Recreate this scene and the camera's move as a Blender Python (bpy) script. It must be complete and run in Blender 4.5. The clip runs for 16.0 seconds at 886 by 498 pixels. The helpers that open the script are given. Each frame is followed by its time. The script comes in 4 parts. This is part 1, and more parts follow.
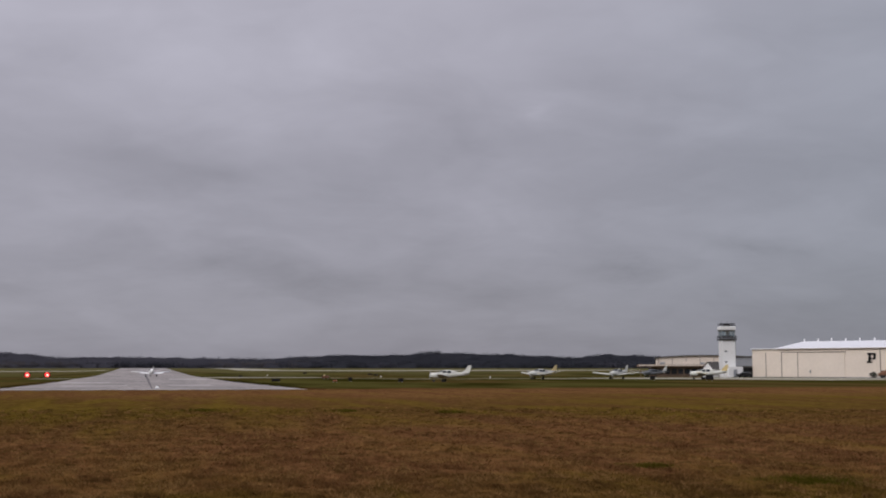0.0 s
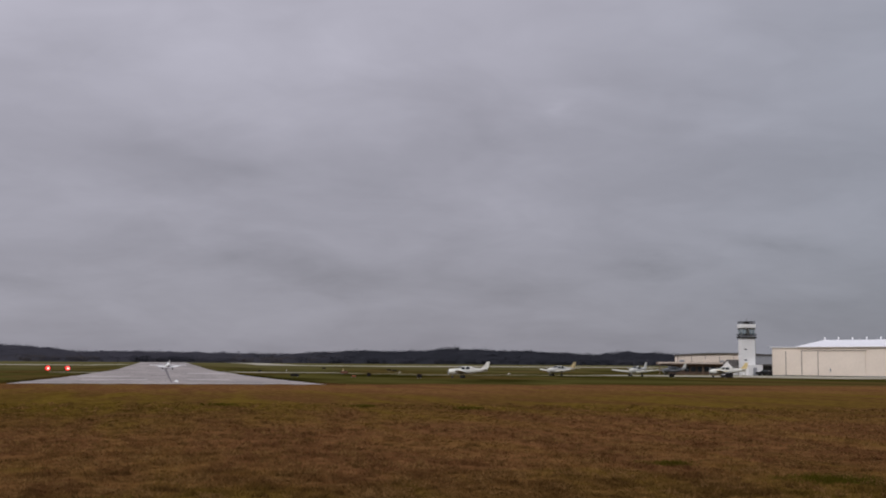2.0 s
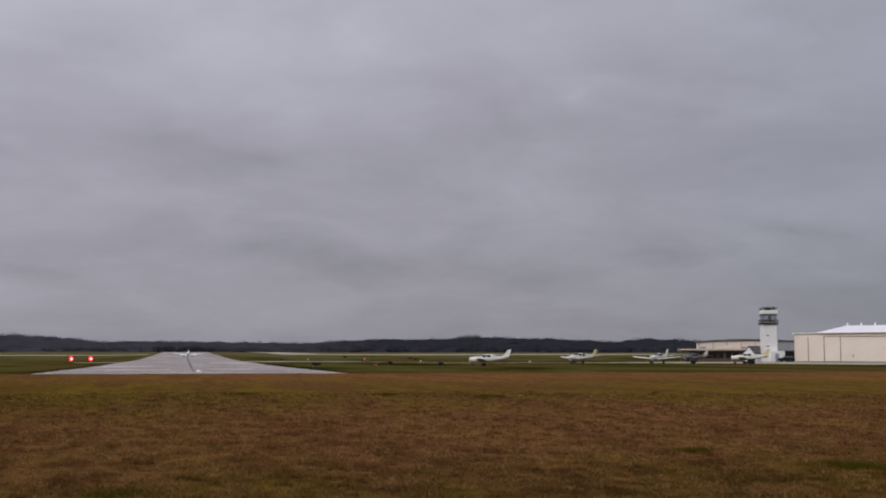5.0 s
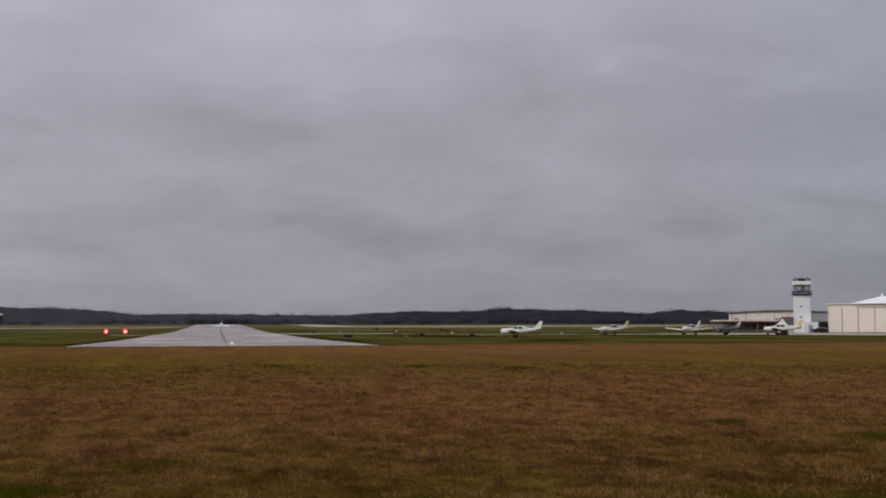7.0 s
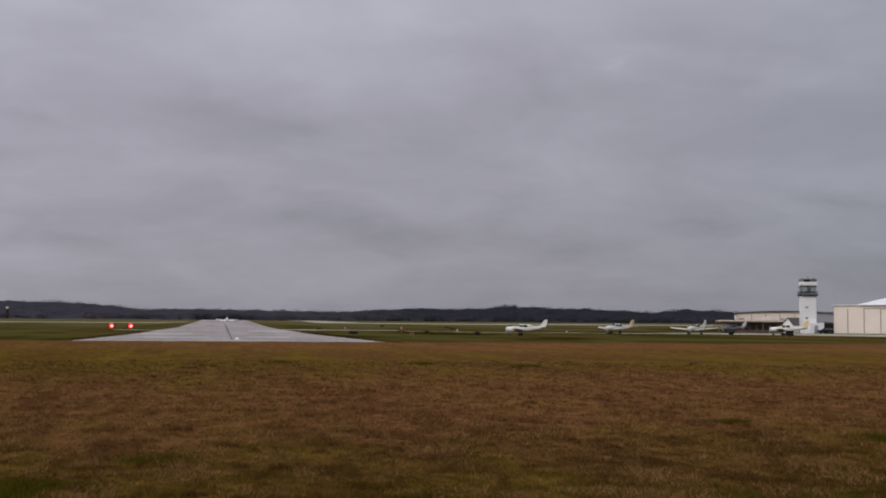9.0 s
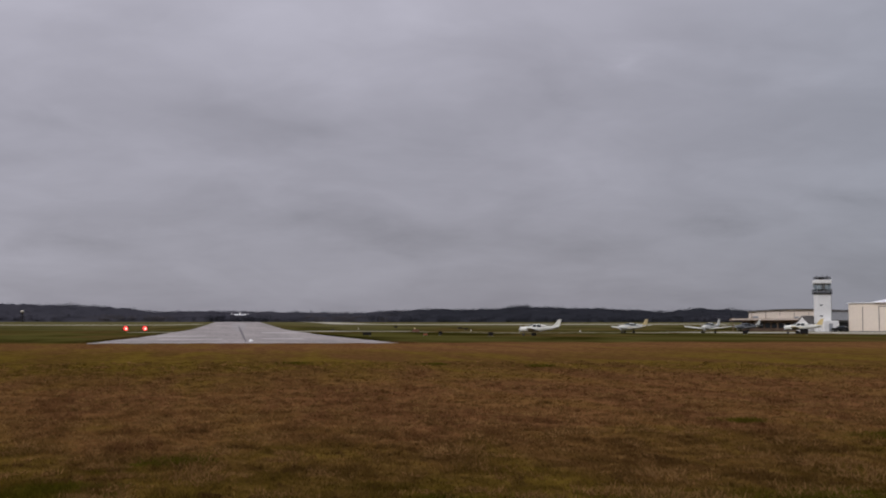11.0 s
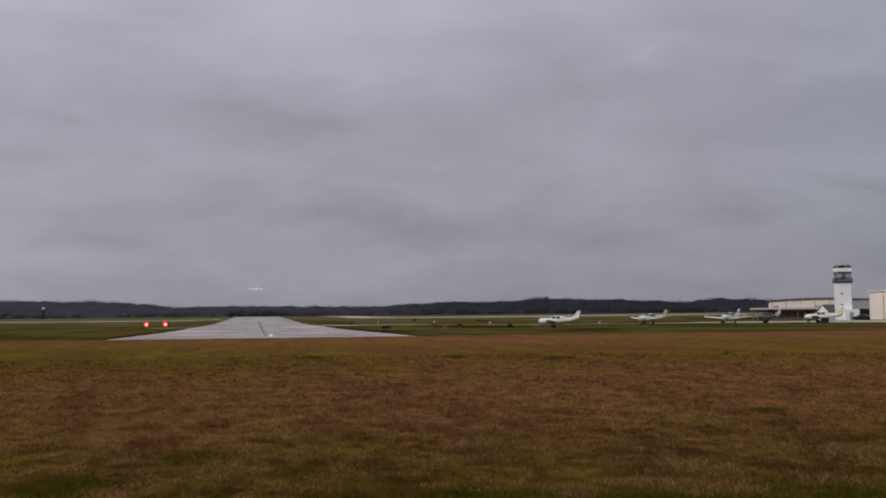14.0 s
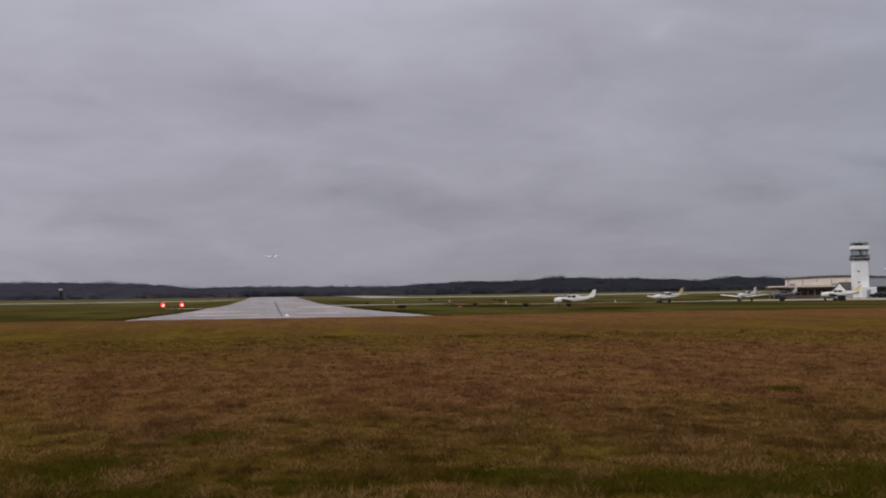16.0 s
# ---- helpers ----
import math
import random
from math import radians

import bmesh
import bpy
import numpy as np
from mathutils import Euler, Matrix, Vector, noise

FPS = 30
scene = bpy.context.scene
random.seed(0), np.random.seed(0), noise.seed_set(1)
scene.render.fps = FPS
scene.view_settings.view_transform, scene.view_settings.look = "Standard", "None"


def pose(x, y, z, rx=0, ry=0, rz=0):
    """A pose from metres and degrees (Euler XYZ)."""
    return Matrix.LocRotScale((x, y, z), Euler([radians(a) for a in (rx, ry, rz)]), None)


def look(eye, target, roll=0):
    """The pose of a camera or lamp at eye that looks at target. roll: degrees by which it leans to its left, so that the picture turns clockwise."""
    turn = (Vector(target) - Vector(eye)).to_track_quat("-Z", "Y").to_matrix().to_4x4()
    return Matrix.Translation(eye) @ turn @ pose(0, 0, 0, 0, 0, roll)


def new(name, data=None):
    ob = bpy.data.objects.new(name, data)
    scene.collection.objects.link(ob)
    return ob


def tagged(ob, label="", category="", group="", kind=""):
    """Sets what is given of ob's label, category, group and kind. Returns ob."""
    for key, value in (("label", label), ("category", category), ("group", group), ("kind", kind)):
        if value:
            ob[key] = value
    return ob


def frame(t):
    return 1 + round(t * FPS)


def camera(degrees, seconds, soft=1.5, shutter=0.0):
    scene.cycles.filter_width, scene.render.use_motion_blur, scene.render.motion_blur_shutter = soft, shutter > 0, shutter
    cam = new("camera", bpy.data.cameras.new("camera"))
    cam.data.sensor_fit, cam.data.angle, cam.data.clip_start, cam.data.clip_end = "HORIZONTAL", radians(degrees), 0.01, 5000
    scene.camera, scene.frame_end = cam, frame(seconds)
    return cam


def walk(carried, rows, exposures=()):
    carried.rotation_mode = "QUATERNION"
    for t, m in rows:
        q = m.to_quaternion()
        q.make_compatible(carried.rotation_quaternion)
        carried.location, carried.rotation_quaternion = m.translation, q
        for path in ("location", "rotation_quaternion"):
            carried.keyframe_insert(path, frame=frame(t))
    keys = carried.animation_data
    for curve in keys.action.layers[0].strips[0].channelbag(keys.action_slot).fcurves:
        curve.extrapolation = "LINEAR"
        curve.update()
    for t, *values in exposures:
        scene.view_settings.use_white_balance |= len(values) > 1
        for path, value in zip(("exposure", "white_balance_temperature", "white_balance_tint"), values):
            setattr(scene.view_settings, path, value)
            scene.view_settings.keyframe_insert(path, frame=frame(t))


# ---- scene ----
# The eye stands still on the extended centreline of the runway, which runs along +Y; metres.
EYE = Vector((0.0, 0.0, 1.85))


def aim(yaw, pitch, roll):
    """The camera's pose from its heading to the right of the runway, its rise and its lean, in degrees."""
    a, b = radians(yaw), radians(pitch)
    return look(EYE, EYE + Vector((math.sin(a) * math.cos(b), math.cos(a) * math.cos(b), math.sin(b))), roll)


cam = camera(39.2, 16.0, soft=1.9)
walk(cam, [
    (0, aim(13.600, 5.566, 0.000)),
    (0.5, aim(13.302, 5.652, 0.331)),
    (1, aim(13.112, 5.641, 0.511)),
    (1.5, aim(12.912, 5.547, 0.480)),
    (2, aim(12.709, 5.383, 0.398)),
    (2.5, aim(12.551, 5.257, 0.324)),
    (3, aim(12.364, 5.137, 0.314)),
    (3.5, aim(12.188, 5.118, 0.218)),
    (4, aim(12.062, 5.113, 0.183)),
    (6.5, aim(10.891, 3.893, -0.190)),
    (7, aim(10.341, 3.552, -0.107)),
    (7.5, aim(9.962, 3.311, -0.018)),
    (8, aim(9.874, 3.221, 0.185)),
    (8.5, aim(10.000, 3.299, 0.353)),
    (9, aim(10.071, 3.433, 0.428)),
    (11.5, aim(9.266, 3.439, -0.117)),
    (12, aim(9.072, 3.380, -0.253)),
    (12.5, aim(8.898, 3.300, -0.360)),
    (13, aim(8.787, 3.245, -0.436)),
    (13.5, aim(8.706, 3.194, -0.524)),
    (14, aim(8.631, 3.127, -0.571)),
    (14.5, aim(8.547, 3.004, -0.592)),
    (15, aim(8.436, 2.777, -0.642)),
    (15.5, aim(8.229, 2.502, -0.688)),
    (16, aim(7.913, 2.192, -0.824)),
], [(0, -0.01), (4, 0.0), (8, 0.0), (14.5, 0.0), (16, 0.06)])

# ---- world, sun ----
SUN_AZ, SUN_EL = 246.0, 36.0
world = bpy.data.worlds.new("overcast")
scene.world = world
world.use_nodes = True
wn, wl = world.node_tree.nodes, world.node_tree.links
wn.clear()


def wnode(kind, **values):
    n = wn.new(kind)
    for k, v in values.items():
        if k in n.inputs:
            n.inputs[k].default_value = v
    return n


def wmath(op, a, b=None, clamp=False):
    n = wn.new("ShaderNodeMath")
    n.operation, n.use_clamp = op, clamp
    for i, v in enumerate((a, b)):
        if v is None:
            continue
        if isinstance(v, (int, float)):
            n.inputs[i].default_value = v
        else:
            wl.new(v, n.inputs[i])
    return n.outputs[0]


coord = wn.new("ShaderNodeTexCoord")
split = wn.new("ShaderNodeSeparateXYZ")
wl.new(coord.outputs["Generated"], split.inputs[0])
sx, sy, sz = split.outputs
up = wmath("MAXIMUM", sz, 0.0)
below = wmath("ADD", up, 0.25)
flat = wn.new("ShaderNodeCombineXYZ")
wl.new(wmath("DIVIDE", sx, below), flat.inputs[0])
wl.new(wmath("DIVIDE", sy, below), flat.inputs[1])
flat.inputs[2].default_value = 3.7


def cloud(scale, detail, rough, warp, low, high):
    n = wnode("ShaderNodeTexNoise", Scale=scale, Detail=detail, Roughness=rough, Distortion=warp)
    wl.new(flat.outputs[0], n.inputs["Vector"])
    r = wnode("ShaderNodeMapRange", **{"From Min": low, "From Max": high})
    r.interpolation_type = "SMOOTHSTEP"
    wl.new(n.outputs["Fac"], r.inputs["Value"])
    return r.outputs["Result"]


big = cloud(0.9, 2.0, 0.45, 0.3, 0.30, 0.70)
mid = cloud(2.6, 4.0, 0.50, 0.5, 0.30, 0.70)
fine = cloud(8.0, 3.0, 0.55, 0.6, 0.30, 0.70)
deck = wmath("ADD", wmath("ADD", wmath("MULTIPLY", big, 0.40), wmath("MULTIPLY", mid, 0.46)), wmath("MULTIPLY", fine, 0.14))
ramp = wn.new("ShaderNodeValToRGB")
ramp.color_ramp.elements[0].color = (0.313, 0.304, 0.355, 1)
ramp.color_ramp.elements[1].color = (0.415, 0.405, 0.473, 1)
wl.new(deck, ramp.inputs[0])

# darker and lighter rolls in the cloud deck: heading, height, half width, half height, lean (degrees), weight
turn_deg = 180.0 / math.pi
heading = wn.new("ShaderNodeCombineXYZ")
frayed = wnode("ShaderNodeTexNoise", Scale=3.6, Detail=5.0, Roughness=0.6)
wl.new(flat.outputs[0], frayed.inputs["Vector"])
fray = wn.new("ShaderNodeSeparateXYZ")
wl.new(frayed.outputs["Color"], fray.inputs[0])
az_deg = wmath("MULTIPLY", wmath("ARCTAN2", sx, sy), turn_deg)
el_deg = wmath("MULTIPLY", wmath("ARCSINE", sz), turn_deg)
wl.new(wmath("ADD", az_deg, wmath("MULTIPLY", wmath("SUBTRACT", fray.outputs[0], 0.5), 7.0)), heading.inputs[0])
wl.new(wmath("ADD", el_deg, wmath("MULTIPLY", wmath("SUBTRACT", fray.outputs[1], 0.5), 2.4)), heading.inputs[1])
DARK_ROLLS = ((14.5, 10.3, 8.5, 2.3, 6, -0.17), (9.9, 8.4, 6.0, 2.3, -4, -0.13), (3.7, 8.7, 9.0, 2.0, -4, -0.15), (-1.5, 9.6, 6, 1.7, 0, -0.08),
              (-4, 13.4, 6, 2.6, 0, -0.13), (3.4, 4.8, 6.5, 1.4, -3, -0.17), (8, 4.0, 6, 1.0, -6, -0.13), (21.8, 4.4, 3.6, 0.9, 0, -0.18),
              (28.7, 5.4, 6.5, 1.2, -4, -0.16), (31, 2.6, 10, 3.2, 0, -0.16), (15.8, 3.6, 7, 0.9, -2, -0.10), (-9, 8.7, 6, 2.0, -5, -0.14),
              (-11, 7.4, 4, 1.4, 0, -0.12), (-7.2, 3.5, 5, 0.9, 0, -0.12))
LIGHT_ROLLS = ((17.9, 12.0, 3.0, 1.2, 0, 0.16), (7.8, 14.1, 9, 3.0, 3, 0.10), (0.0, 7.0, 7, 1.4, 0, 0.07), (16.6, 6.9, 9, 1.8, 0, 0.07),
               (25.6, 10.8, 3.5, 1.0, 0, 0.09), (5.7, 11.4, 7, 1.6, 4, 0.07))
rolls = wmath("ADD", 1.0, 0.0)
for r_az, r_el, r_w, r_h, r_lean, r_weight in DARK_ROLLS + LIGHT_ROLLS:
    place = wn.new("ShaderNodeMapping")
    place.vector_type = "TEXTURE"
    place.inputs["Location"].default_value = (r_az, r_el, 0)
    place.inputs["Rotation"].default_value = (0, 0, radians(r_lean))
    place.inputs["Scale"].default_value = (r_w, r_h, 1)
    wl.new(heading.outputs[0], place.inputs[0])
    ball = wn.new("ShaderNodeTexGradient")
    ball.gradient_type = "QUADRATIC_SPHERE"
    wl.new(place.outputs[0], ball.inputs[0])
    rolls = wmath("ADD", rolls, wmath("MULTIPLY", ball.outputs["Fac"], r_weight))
# an overcast sky grows lighter towards the zenith
low_lift = wmath("ADD", 0.775, wmath("MULTIPLY", wmath("MINIMUM", up, 0.32), 1.75))
west = wmath("ADD", 1.0, wmath("MULTIPLY", sx, -0.34))
lift = wmath("ADD", wmath("MULTIPLY", low_lift, west), wmath("MULTIPLY", wmath("SUBTRACT", wmath("MINIMUM", sz, 1.0), 0.30, clamp=True), 1.5))
clouds = wn.new("ShaderNodeVectorMath")
clouds.operation = "SCALE"
wl.new(ramp.outputs[0], clouds.inputs[0])
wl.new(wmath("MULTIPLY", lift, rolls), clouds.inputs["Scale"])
# the deck thins to a colder grey in the east
cold = wnode("ShaderNodeMapRange", **{"From Min": 0.22, "From Max": 0.62})
cold.interpolation_type = "SMOOTHSTEP"
wl.new(sx, cold.inputs["Value"])
tint = wn.new("ShaderNodeCombineXYZ")
wl.new(wmath("SUBTRACT", 1.0, wmath("MULTIPLY", cold.outputs["Result"], 0.04)), tint.inputs[0])
wl.new(wmath("ADD", 1.0, wmath("MULTIPLY", cold.outputs["Result"], 0.012)), tint.inputs[1])
wl.new(wmath("ADD", 1.0, wmath("MULTIPLY", cold.outputs["Result"], 0.015)), tint.inputs[2])
tinted = wn.new("ShaderNodeVectorMath")
tinted.operation = "MULTIPLY"
wl.new(clouds.outputs[0], tinted.inputs[0])
wl.new(tint.outputs[0], tinted.inputs[1])
sky = wn.new("ShaderNodeTexSky")
sky.sky_type, sky.sun_disc = "NISHITA", False
sky.sun_elevation, sky.sun_rotation = radians(SUN_EL), radians(SUN_AZ)
clear = wnode("ShaderNodeBackground", Strength=0.10)
wl.new(sky.outputs[0], clear.inputs["Color"])
cover = wnode("ShaderNodeBackground", Strength=1.0)
wl.new(tinted.outputs[0], cover.inputs["Color"])
mix = wnode("ShaderNodeMixShader", Fac=0.96)
wl.new(clear.outputs[0], mix.inputs[1])
wl.new(cover.outputs[0], mix.inputs[2])
out = wn.new("ShaderNodeOutputWorld")
wl.new(mix.outputs[0], out.inputs["Surface"])

sun = new("sun", bpy.data.lights.new("sun", "SUN"))
sun.data.energy, sun.data.angle, sun.data.color = 1.4, radians(25), (1.0, 0.96, 0.9)
sun_from = Vector((math.sin(radians(SUN_AZ)) * math.cos(radians(SUN_EL)),
                   math.cos(radians(SUN_AZ)) * math.cos(radians(SUN_EL)), math.sin(radians(SUN_EL))))
sun.matrix_world = look(sun_from * 50, (0, 0, 0))


# ---- materials ----
def surface(name, light, dark, rough=0.8, scale=2.0, fine=12.0, bump=0.15, metal=0.0, island=0.0, stretch=(1, 1, 1), low=0.32, high=0.68, gloss=0.5):
    """A surface whose colour wanders between two tones at two scales, with fine relief."""
    m = bpy.data.materials.new(name)
    m.use_nodes = True
    n, l = m.node_tree.nodes, m.node_tree.links
    b = n["Principled BSDF"]
    b.inputs["Roughness"].default_value, b.inputs["Metallic"].default_value = rough, metal
    b.inputs["Specular IOR Level"].default_value = gloss
    tc = n.new("ShaderNodeTexCoord")
    mp = n.new("ShaderNodeMapping")
    mp.inputs["Scale"].default_value = stretch
    l.new(tc.outputs["Object"], mp.inputs[0])
    a, f = n.new("ShaderNodeTexNoise"), n.new("ShaderNodeTexNoise")
    for t, s in ((a, scale), (f, fine)):
        t.inputs["Scale"].default_value, t.inputs["Detail"].default_value = s, 6
        l.new(mp.outputs[0], t.inputs["Vector"])
    mean = n.new("ShaderNodeMath")
    mean.operation = "MULTIPLY_ADD"
    l.new(f.outputs["Fac"], mean.inputs[0])
    mean.inputs[1].default_value = 0.45
    half = n.new("ShaderNodeMath")
    half.operation = "MULTIPLY"
    half.inputs[1].default_value = 0.55
    l.new(a.outputs["Fac"], half.inputs[0])
    l.new(half.outputs[0], mean.inputs[2])
    value = mean.outputs[0]
    if island:
        g = n.new("ShaderNodeNewGeometry")
        add = n.new("ShaderNodeMath")
        add.operation = "MULTIPLY_ADD"
        l.new(g.outputs["Random Per Island"], add.inputs[0])
        add.inputs[1].default_value = island
        l.new(value, add.inputs[2])
        sub = n.new("ShaderNodeMath")
        sub.operation = "SUBTRACT"
        l.new(add.outputs[0], sub.inputs[0])
        sub.inputs[1].default_value = island / 2
        value = sub.outputs[0]
    r = n.new("ShaderNodeValToRGB")
    r.color_ramp.elements[0].position, r.color_ramp.elements[1].position = low, high
    r.color_ramp.elements[0].color, r.color_ramp.elements[1].color = (*dark, 1), (*light, 1)
    l.new(value, r.inputs[0])
    l.new(r.outputs[0], b.inputs["Base Color"])
    if bump:
        k = n.new("ShaderNodeBump")
        k.inputs["Strength"].default_value, k.inputs["Distance"].default_value = bump, 0.02
        l.new(f.outputs["Fac"], k.inputs["Height"])
        l.new(k.outputs[0], b.inputs["Normal"])
    return m


def glow(name, colour, strength):
    m = bpy.data.materials.new(name)
    m.use_nodes = True
    b = m.node_tree.nodes["Principled BSDF"]
    b.inputs["Base Color"].default_value = (*colour, 1)
    b.inputs["Emission Color"].default_value = (*colour, 1)
    b.inputs["Emission Strength"].default_value = strength
    return m


def turf(name, island):
    """Dry russet grass with olive patches as far as the runway's end, mown green grass beyond it."""
    m = bpy.data.materials.new(name)
    m.use_nodes = True
    n, l = m.node_tree.nodes, m.node_tree.links
    b = n["Principled BSDF"]
    b.inputs["Roughness"].default_value = 0.9
    b.inputs["Specular IOR Level"].default_value = 0.0
    tc = n.new("ShaderNodeTexCoord")

    def noise_at(scale, detail, stretch=(1, 1, 1), rough=0.55, warp=0.0):
        mp = n.new("ShaderNodeMapping")
        mp.inputs["Scale"].default_value = stretch
        l.new(tc.outputs["Object"], mp.inputs[0])
        t = n.new("ShaderNodeTexNoise")
        t.inputs["Scale"].default_value, t.inputs["Detail"].default_value = scale, detail
        t.inputs["Roughness"].default_value, t.inputs["Distortion"].default_value = rough, warp
        l.new(mp.outputs[0], t.inputs["Vector"])
        return t.outputs["Fac"]

    def step(v, low, high):
        r = n.new("ShaderNodeMapRange")
        r.interpolation_type = "SMOOTHSTEP"
        r.inputs["From Min"].default_value, r.inputs["From Max"].default_value = low, high
        l.new(v, r.inputs["Value"])
        return r.outputs["Result"]

    def blend(fac, a, c):
        x = n.new("ShaderNodeMix")
        x.data_type = "RGBA"
        l.new(fac, x.inputs["Factor"])
        for i, v in ((6, a), (7, c)):
            if isinstance(v, tuple):
                x.inputs[i].default_value = (*v, 1)
            else:
                l.new(v, x.inputs[i])
        return x.outputs[2]

    def blur_add(a, k, c):
        x = n.new("ShaderNodeMath")
        x.operation = "MULTIPLY_ADD"
        l.new(a, x.inputs[0])
        x.inputs[1].default_value = k
        l.new(c, x.inputs[2])
        return x.outputs[0]

    split_ = n.new("ShaderNodeSeparateXYZ")
    l.new(tc.outputs["Object"], split_.inputs[0])
    across, away = split_.outputs[0], split_.outputs[1]
    broad = noise_at(0.07, 4, (1.0, 0.55, 1.0), 0.6, 0.5)
    patch = noise_at(0.32, 4, (1.0, 0.16, 1.0), 0.6, 0.6)
    clump = noise_at(1.5, 5, (1.0, 0.45, 1.0), 0.65, 0.6)
    grain = noise_at(4.5, 5, (1, 0.6, 1), 0.72, 0.4)
    blot = blur_add(clump, 0.8, patch)
    dry = blend(step(blot, 0.74, 1.06), DRY_DARK, DRY_LIGHT)
    dry = blend(step(grain, 0.42, 0.85), dry, STRAW)
    olive = blend(step(blot, 0.74, 1.06), OLIVE_DARK, OLIVE_LIGHT)
    olive = blend(step(grain, 0.48, 0.9), olive, STRAW)
    green = blend(step(grain, 0.35, 0.7), GREEN_DARK, GREEN_LIGHT)
    # a russet sward, an olive belt farther out, green growth close by
    drift = blur_add(broad, 40.0, away)
    belt = n.new("ShaderNodeValToRGB")
    belt.color_ramp.interpolation = "EASE"
    stops = ((0.0, 0.75), (0.20, 0.62), (0.24, 0.46), (0.275, 0.14), (0.34, 0.06), (0.40, 0.30), (0.48, 0.54), (0.61, 0.48), (0.76, 0.10))
    while len(belt.color_ramp.elements) < len(stops):
        belt.color_ramp.elements.new(0.5)
    for e, (p, v) in zip(belt.color_ramp.elements, stops):
        e.position, e.color = p, (v, v, v, 1)
    scaled = n.new("ShaderNodeMath")
    scaled.operation = "DIVIDE"
    l.new(drift, scaled.inputs[0])
    scaled.inputs[1].default_value = 156.0
    l.new(scaled.outputs[0], belt.inputs[0])
    # the west side stays greener
    westward = n.new("ShaderNodeMapRange")
    westward.inputs["From Min"].default_value, westward.inputs["From Max"].default_value = 6.0, -16.0
    westward.inputs["To Max"].default_value = 0.26
    l.new(across, westward.inputs["Value"])
    near = blend(step(blur_add(patch, 2.0, blur_add(westward.outputs["Result"], 1.0, belt.outputs[0])), 0.90, 1.85), dry, olive)
    close = blur_add(noise_at(0.42, 4, (0.8, 1, 1), 0.6, 0.5), -27.5, away)
    turned = n.new("ShaderNodeMath")
    turned.operation = "MULTIPLY"
    turned.inputs[1].default_value = -1.0
    l.new(close, turned.inputs[0])
    near = blend(step(turned.outputs[0], -2.0, 3.5), near, olive)
    # shade between the tufts, put into the colour as dark noise blotches
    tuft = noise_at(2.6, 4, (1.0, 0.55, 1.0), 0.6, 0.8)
    near = blend(step(tuft, 0.47, 0.33), near, GAP_SHADE)
    # green growth in ragged patches
    ragged = n.new("ShaderNodeTexNoise")
    ragged.inputs["Scale"].default_value, ragged.inputs["Detail"].default_value = 1.1, 5
    l.new(tc.outputs["Object"], ragged.inputs["Vector"])
    shifted = n.new("ShaderNodeVectorMath")
    shifted.operation = "MULTIPLY_ADD"
    l.new(ragged.outputs["Color"], shifted.inputs[0])
    shifted.inputs[1].default_value = (2.6, 3.4, 0)
    l.new(tc.outputs["Object"], shifted.inputs[2])
    growth = None
    for (gx, gy), gr in GREEN_SPOTS:
        far = n.new("ShaderNodeVectorMath")
        far.operation = "DISTANCE"
        l.new(shifted.outputs[0], far.inputs[0])
        far.inputs[1].default_value = (gx + 1.3, gy + 1.7, 0)
        here = step(far.outputs["Value"], gr, gr * 0.25)
        if growth is None:
            growth = here
        else:
            top = n.new("ShaderNodeMath")
            top.operation = "MAXIMUM"
            l.new(growth, top.inputs[0])
            l.new(here, top.inputs[1])
            growth = top.outputs[0]
    near = blend(growth, near, green)
    mown = blend(step(noise_at(0.05, 5, (1, 0.3, 1), 0.62, 0.5), 0.36, 0.64), MOWN_DARK, MOWN_LIGHT)
    mown = blend(step(noise_at(0.030, 4, (0.8, 0.35, 1), 0.6, 0.6), 0.48, 0.62), mown, MOWN_BROWN)
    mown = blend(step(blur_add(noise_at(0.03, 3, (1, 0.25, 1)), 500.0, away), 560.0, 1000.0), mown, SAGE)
    edge = n.new("ShaderNodeMath")
    edge.operation = "MULTIPLY_ADD"
    l.new(patch, edge.inputs[0])
    edge.inputs[1].default_value = 26.0
    l.new(away, edge.inputs[2])
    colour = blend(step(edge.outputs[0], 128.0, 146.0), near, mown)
    if island:
        g = n.new("ShaderNodeNewGeometry")
        hsv = n.new("ShaderNodeHueSaturation")
        r = n.new("ShaderNodeMapRange")
        r.inputs["To Min"].default_value, r.inputs["To Max"].default_value = 0.80, 1.62
        l.new(g.outputs["Random Per Island"], r.inputs["Value"])
        l.new(r.outputs["Result"], hsv.inputs["Value"])
        l.new(colour, hsv.inputs["Color"])
        colour = hsv.outputs[0]
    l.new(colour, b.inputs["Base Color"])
    k = n.new("ShaderNodeBump")
    k.inputs["Strength"].default_value, k.inputs["Distance"].default_value = 0.6, 0.06
    l.new(grain, k.inputs["Height"])
    l.new(k.outputs[0], b.inputs["Normal"])
    return m


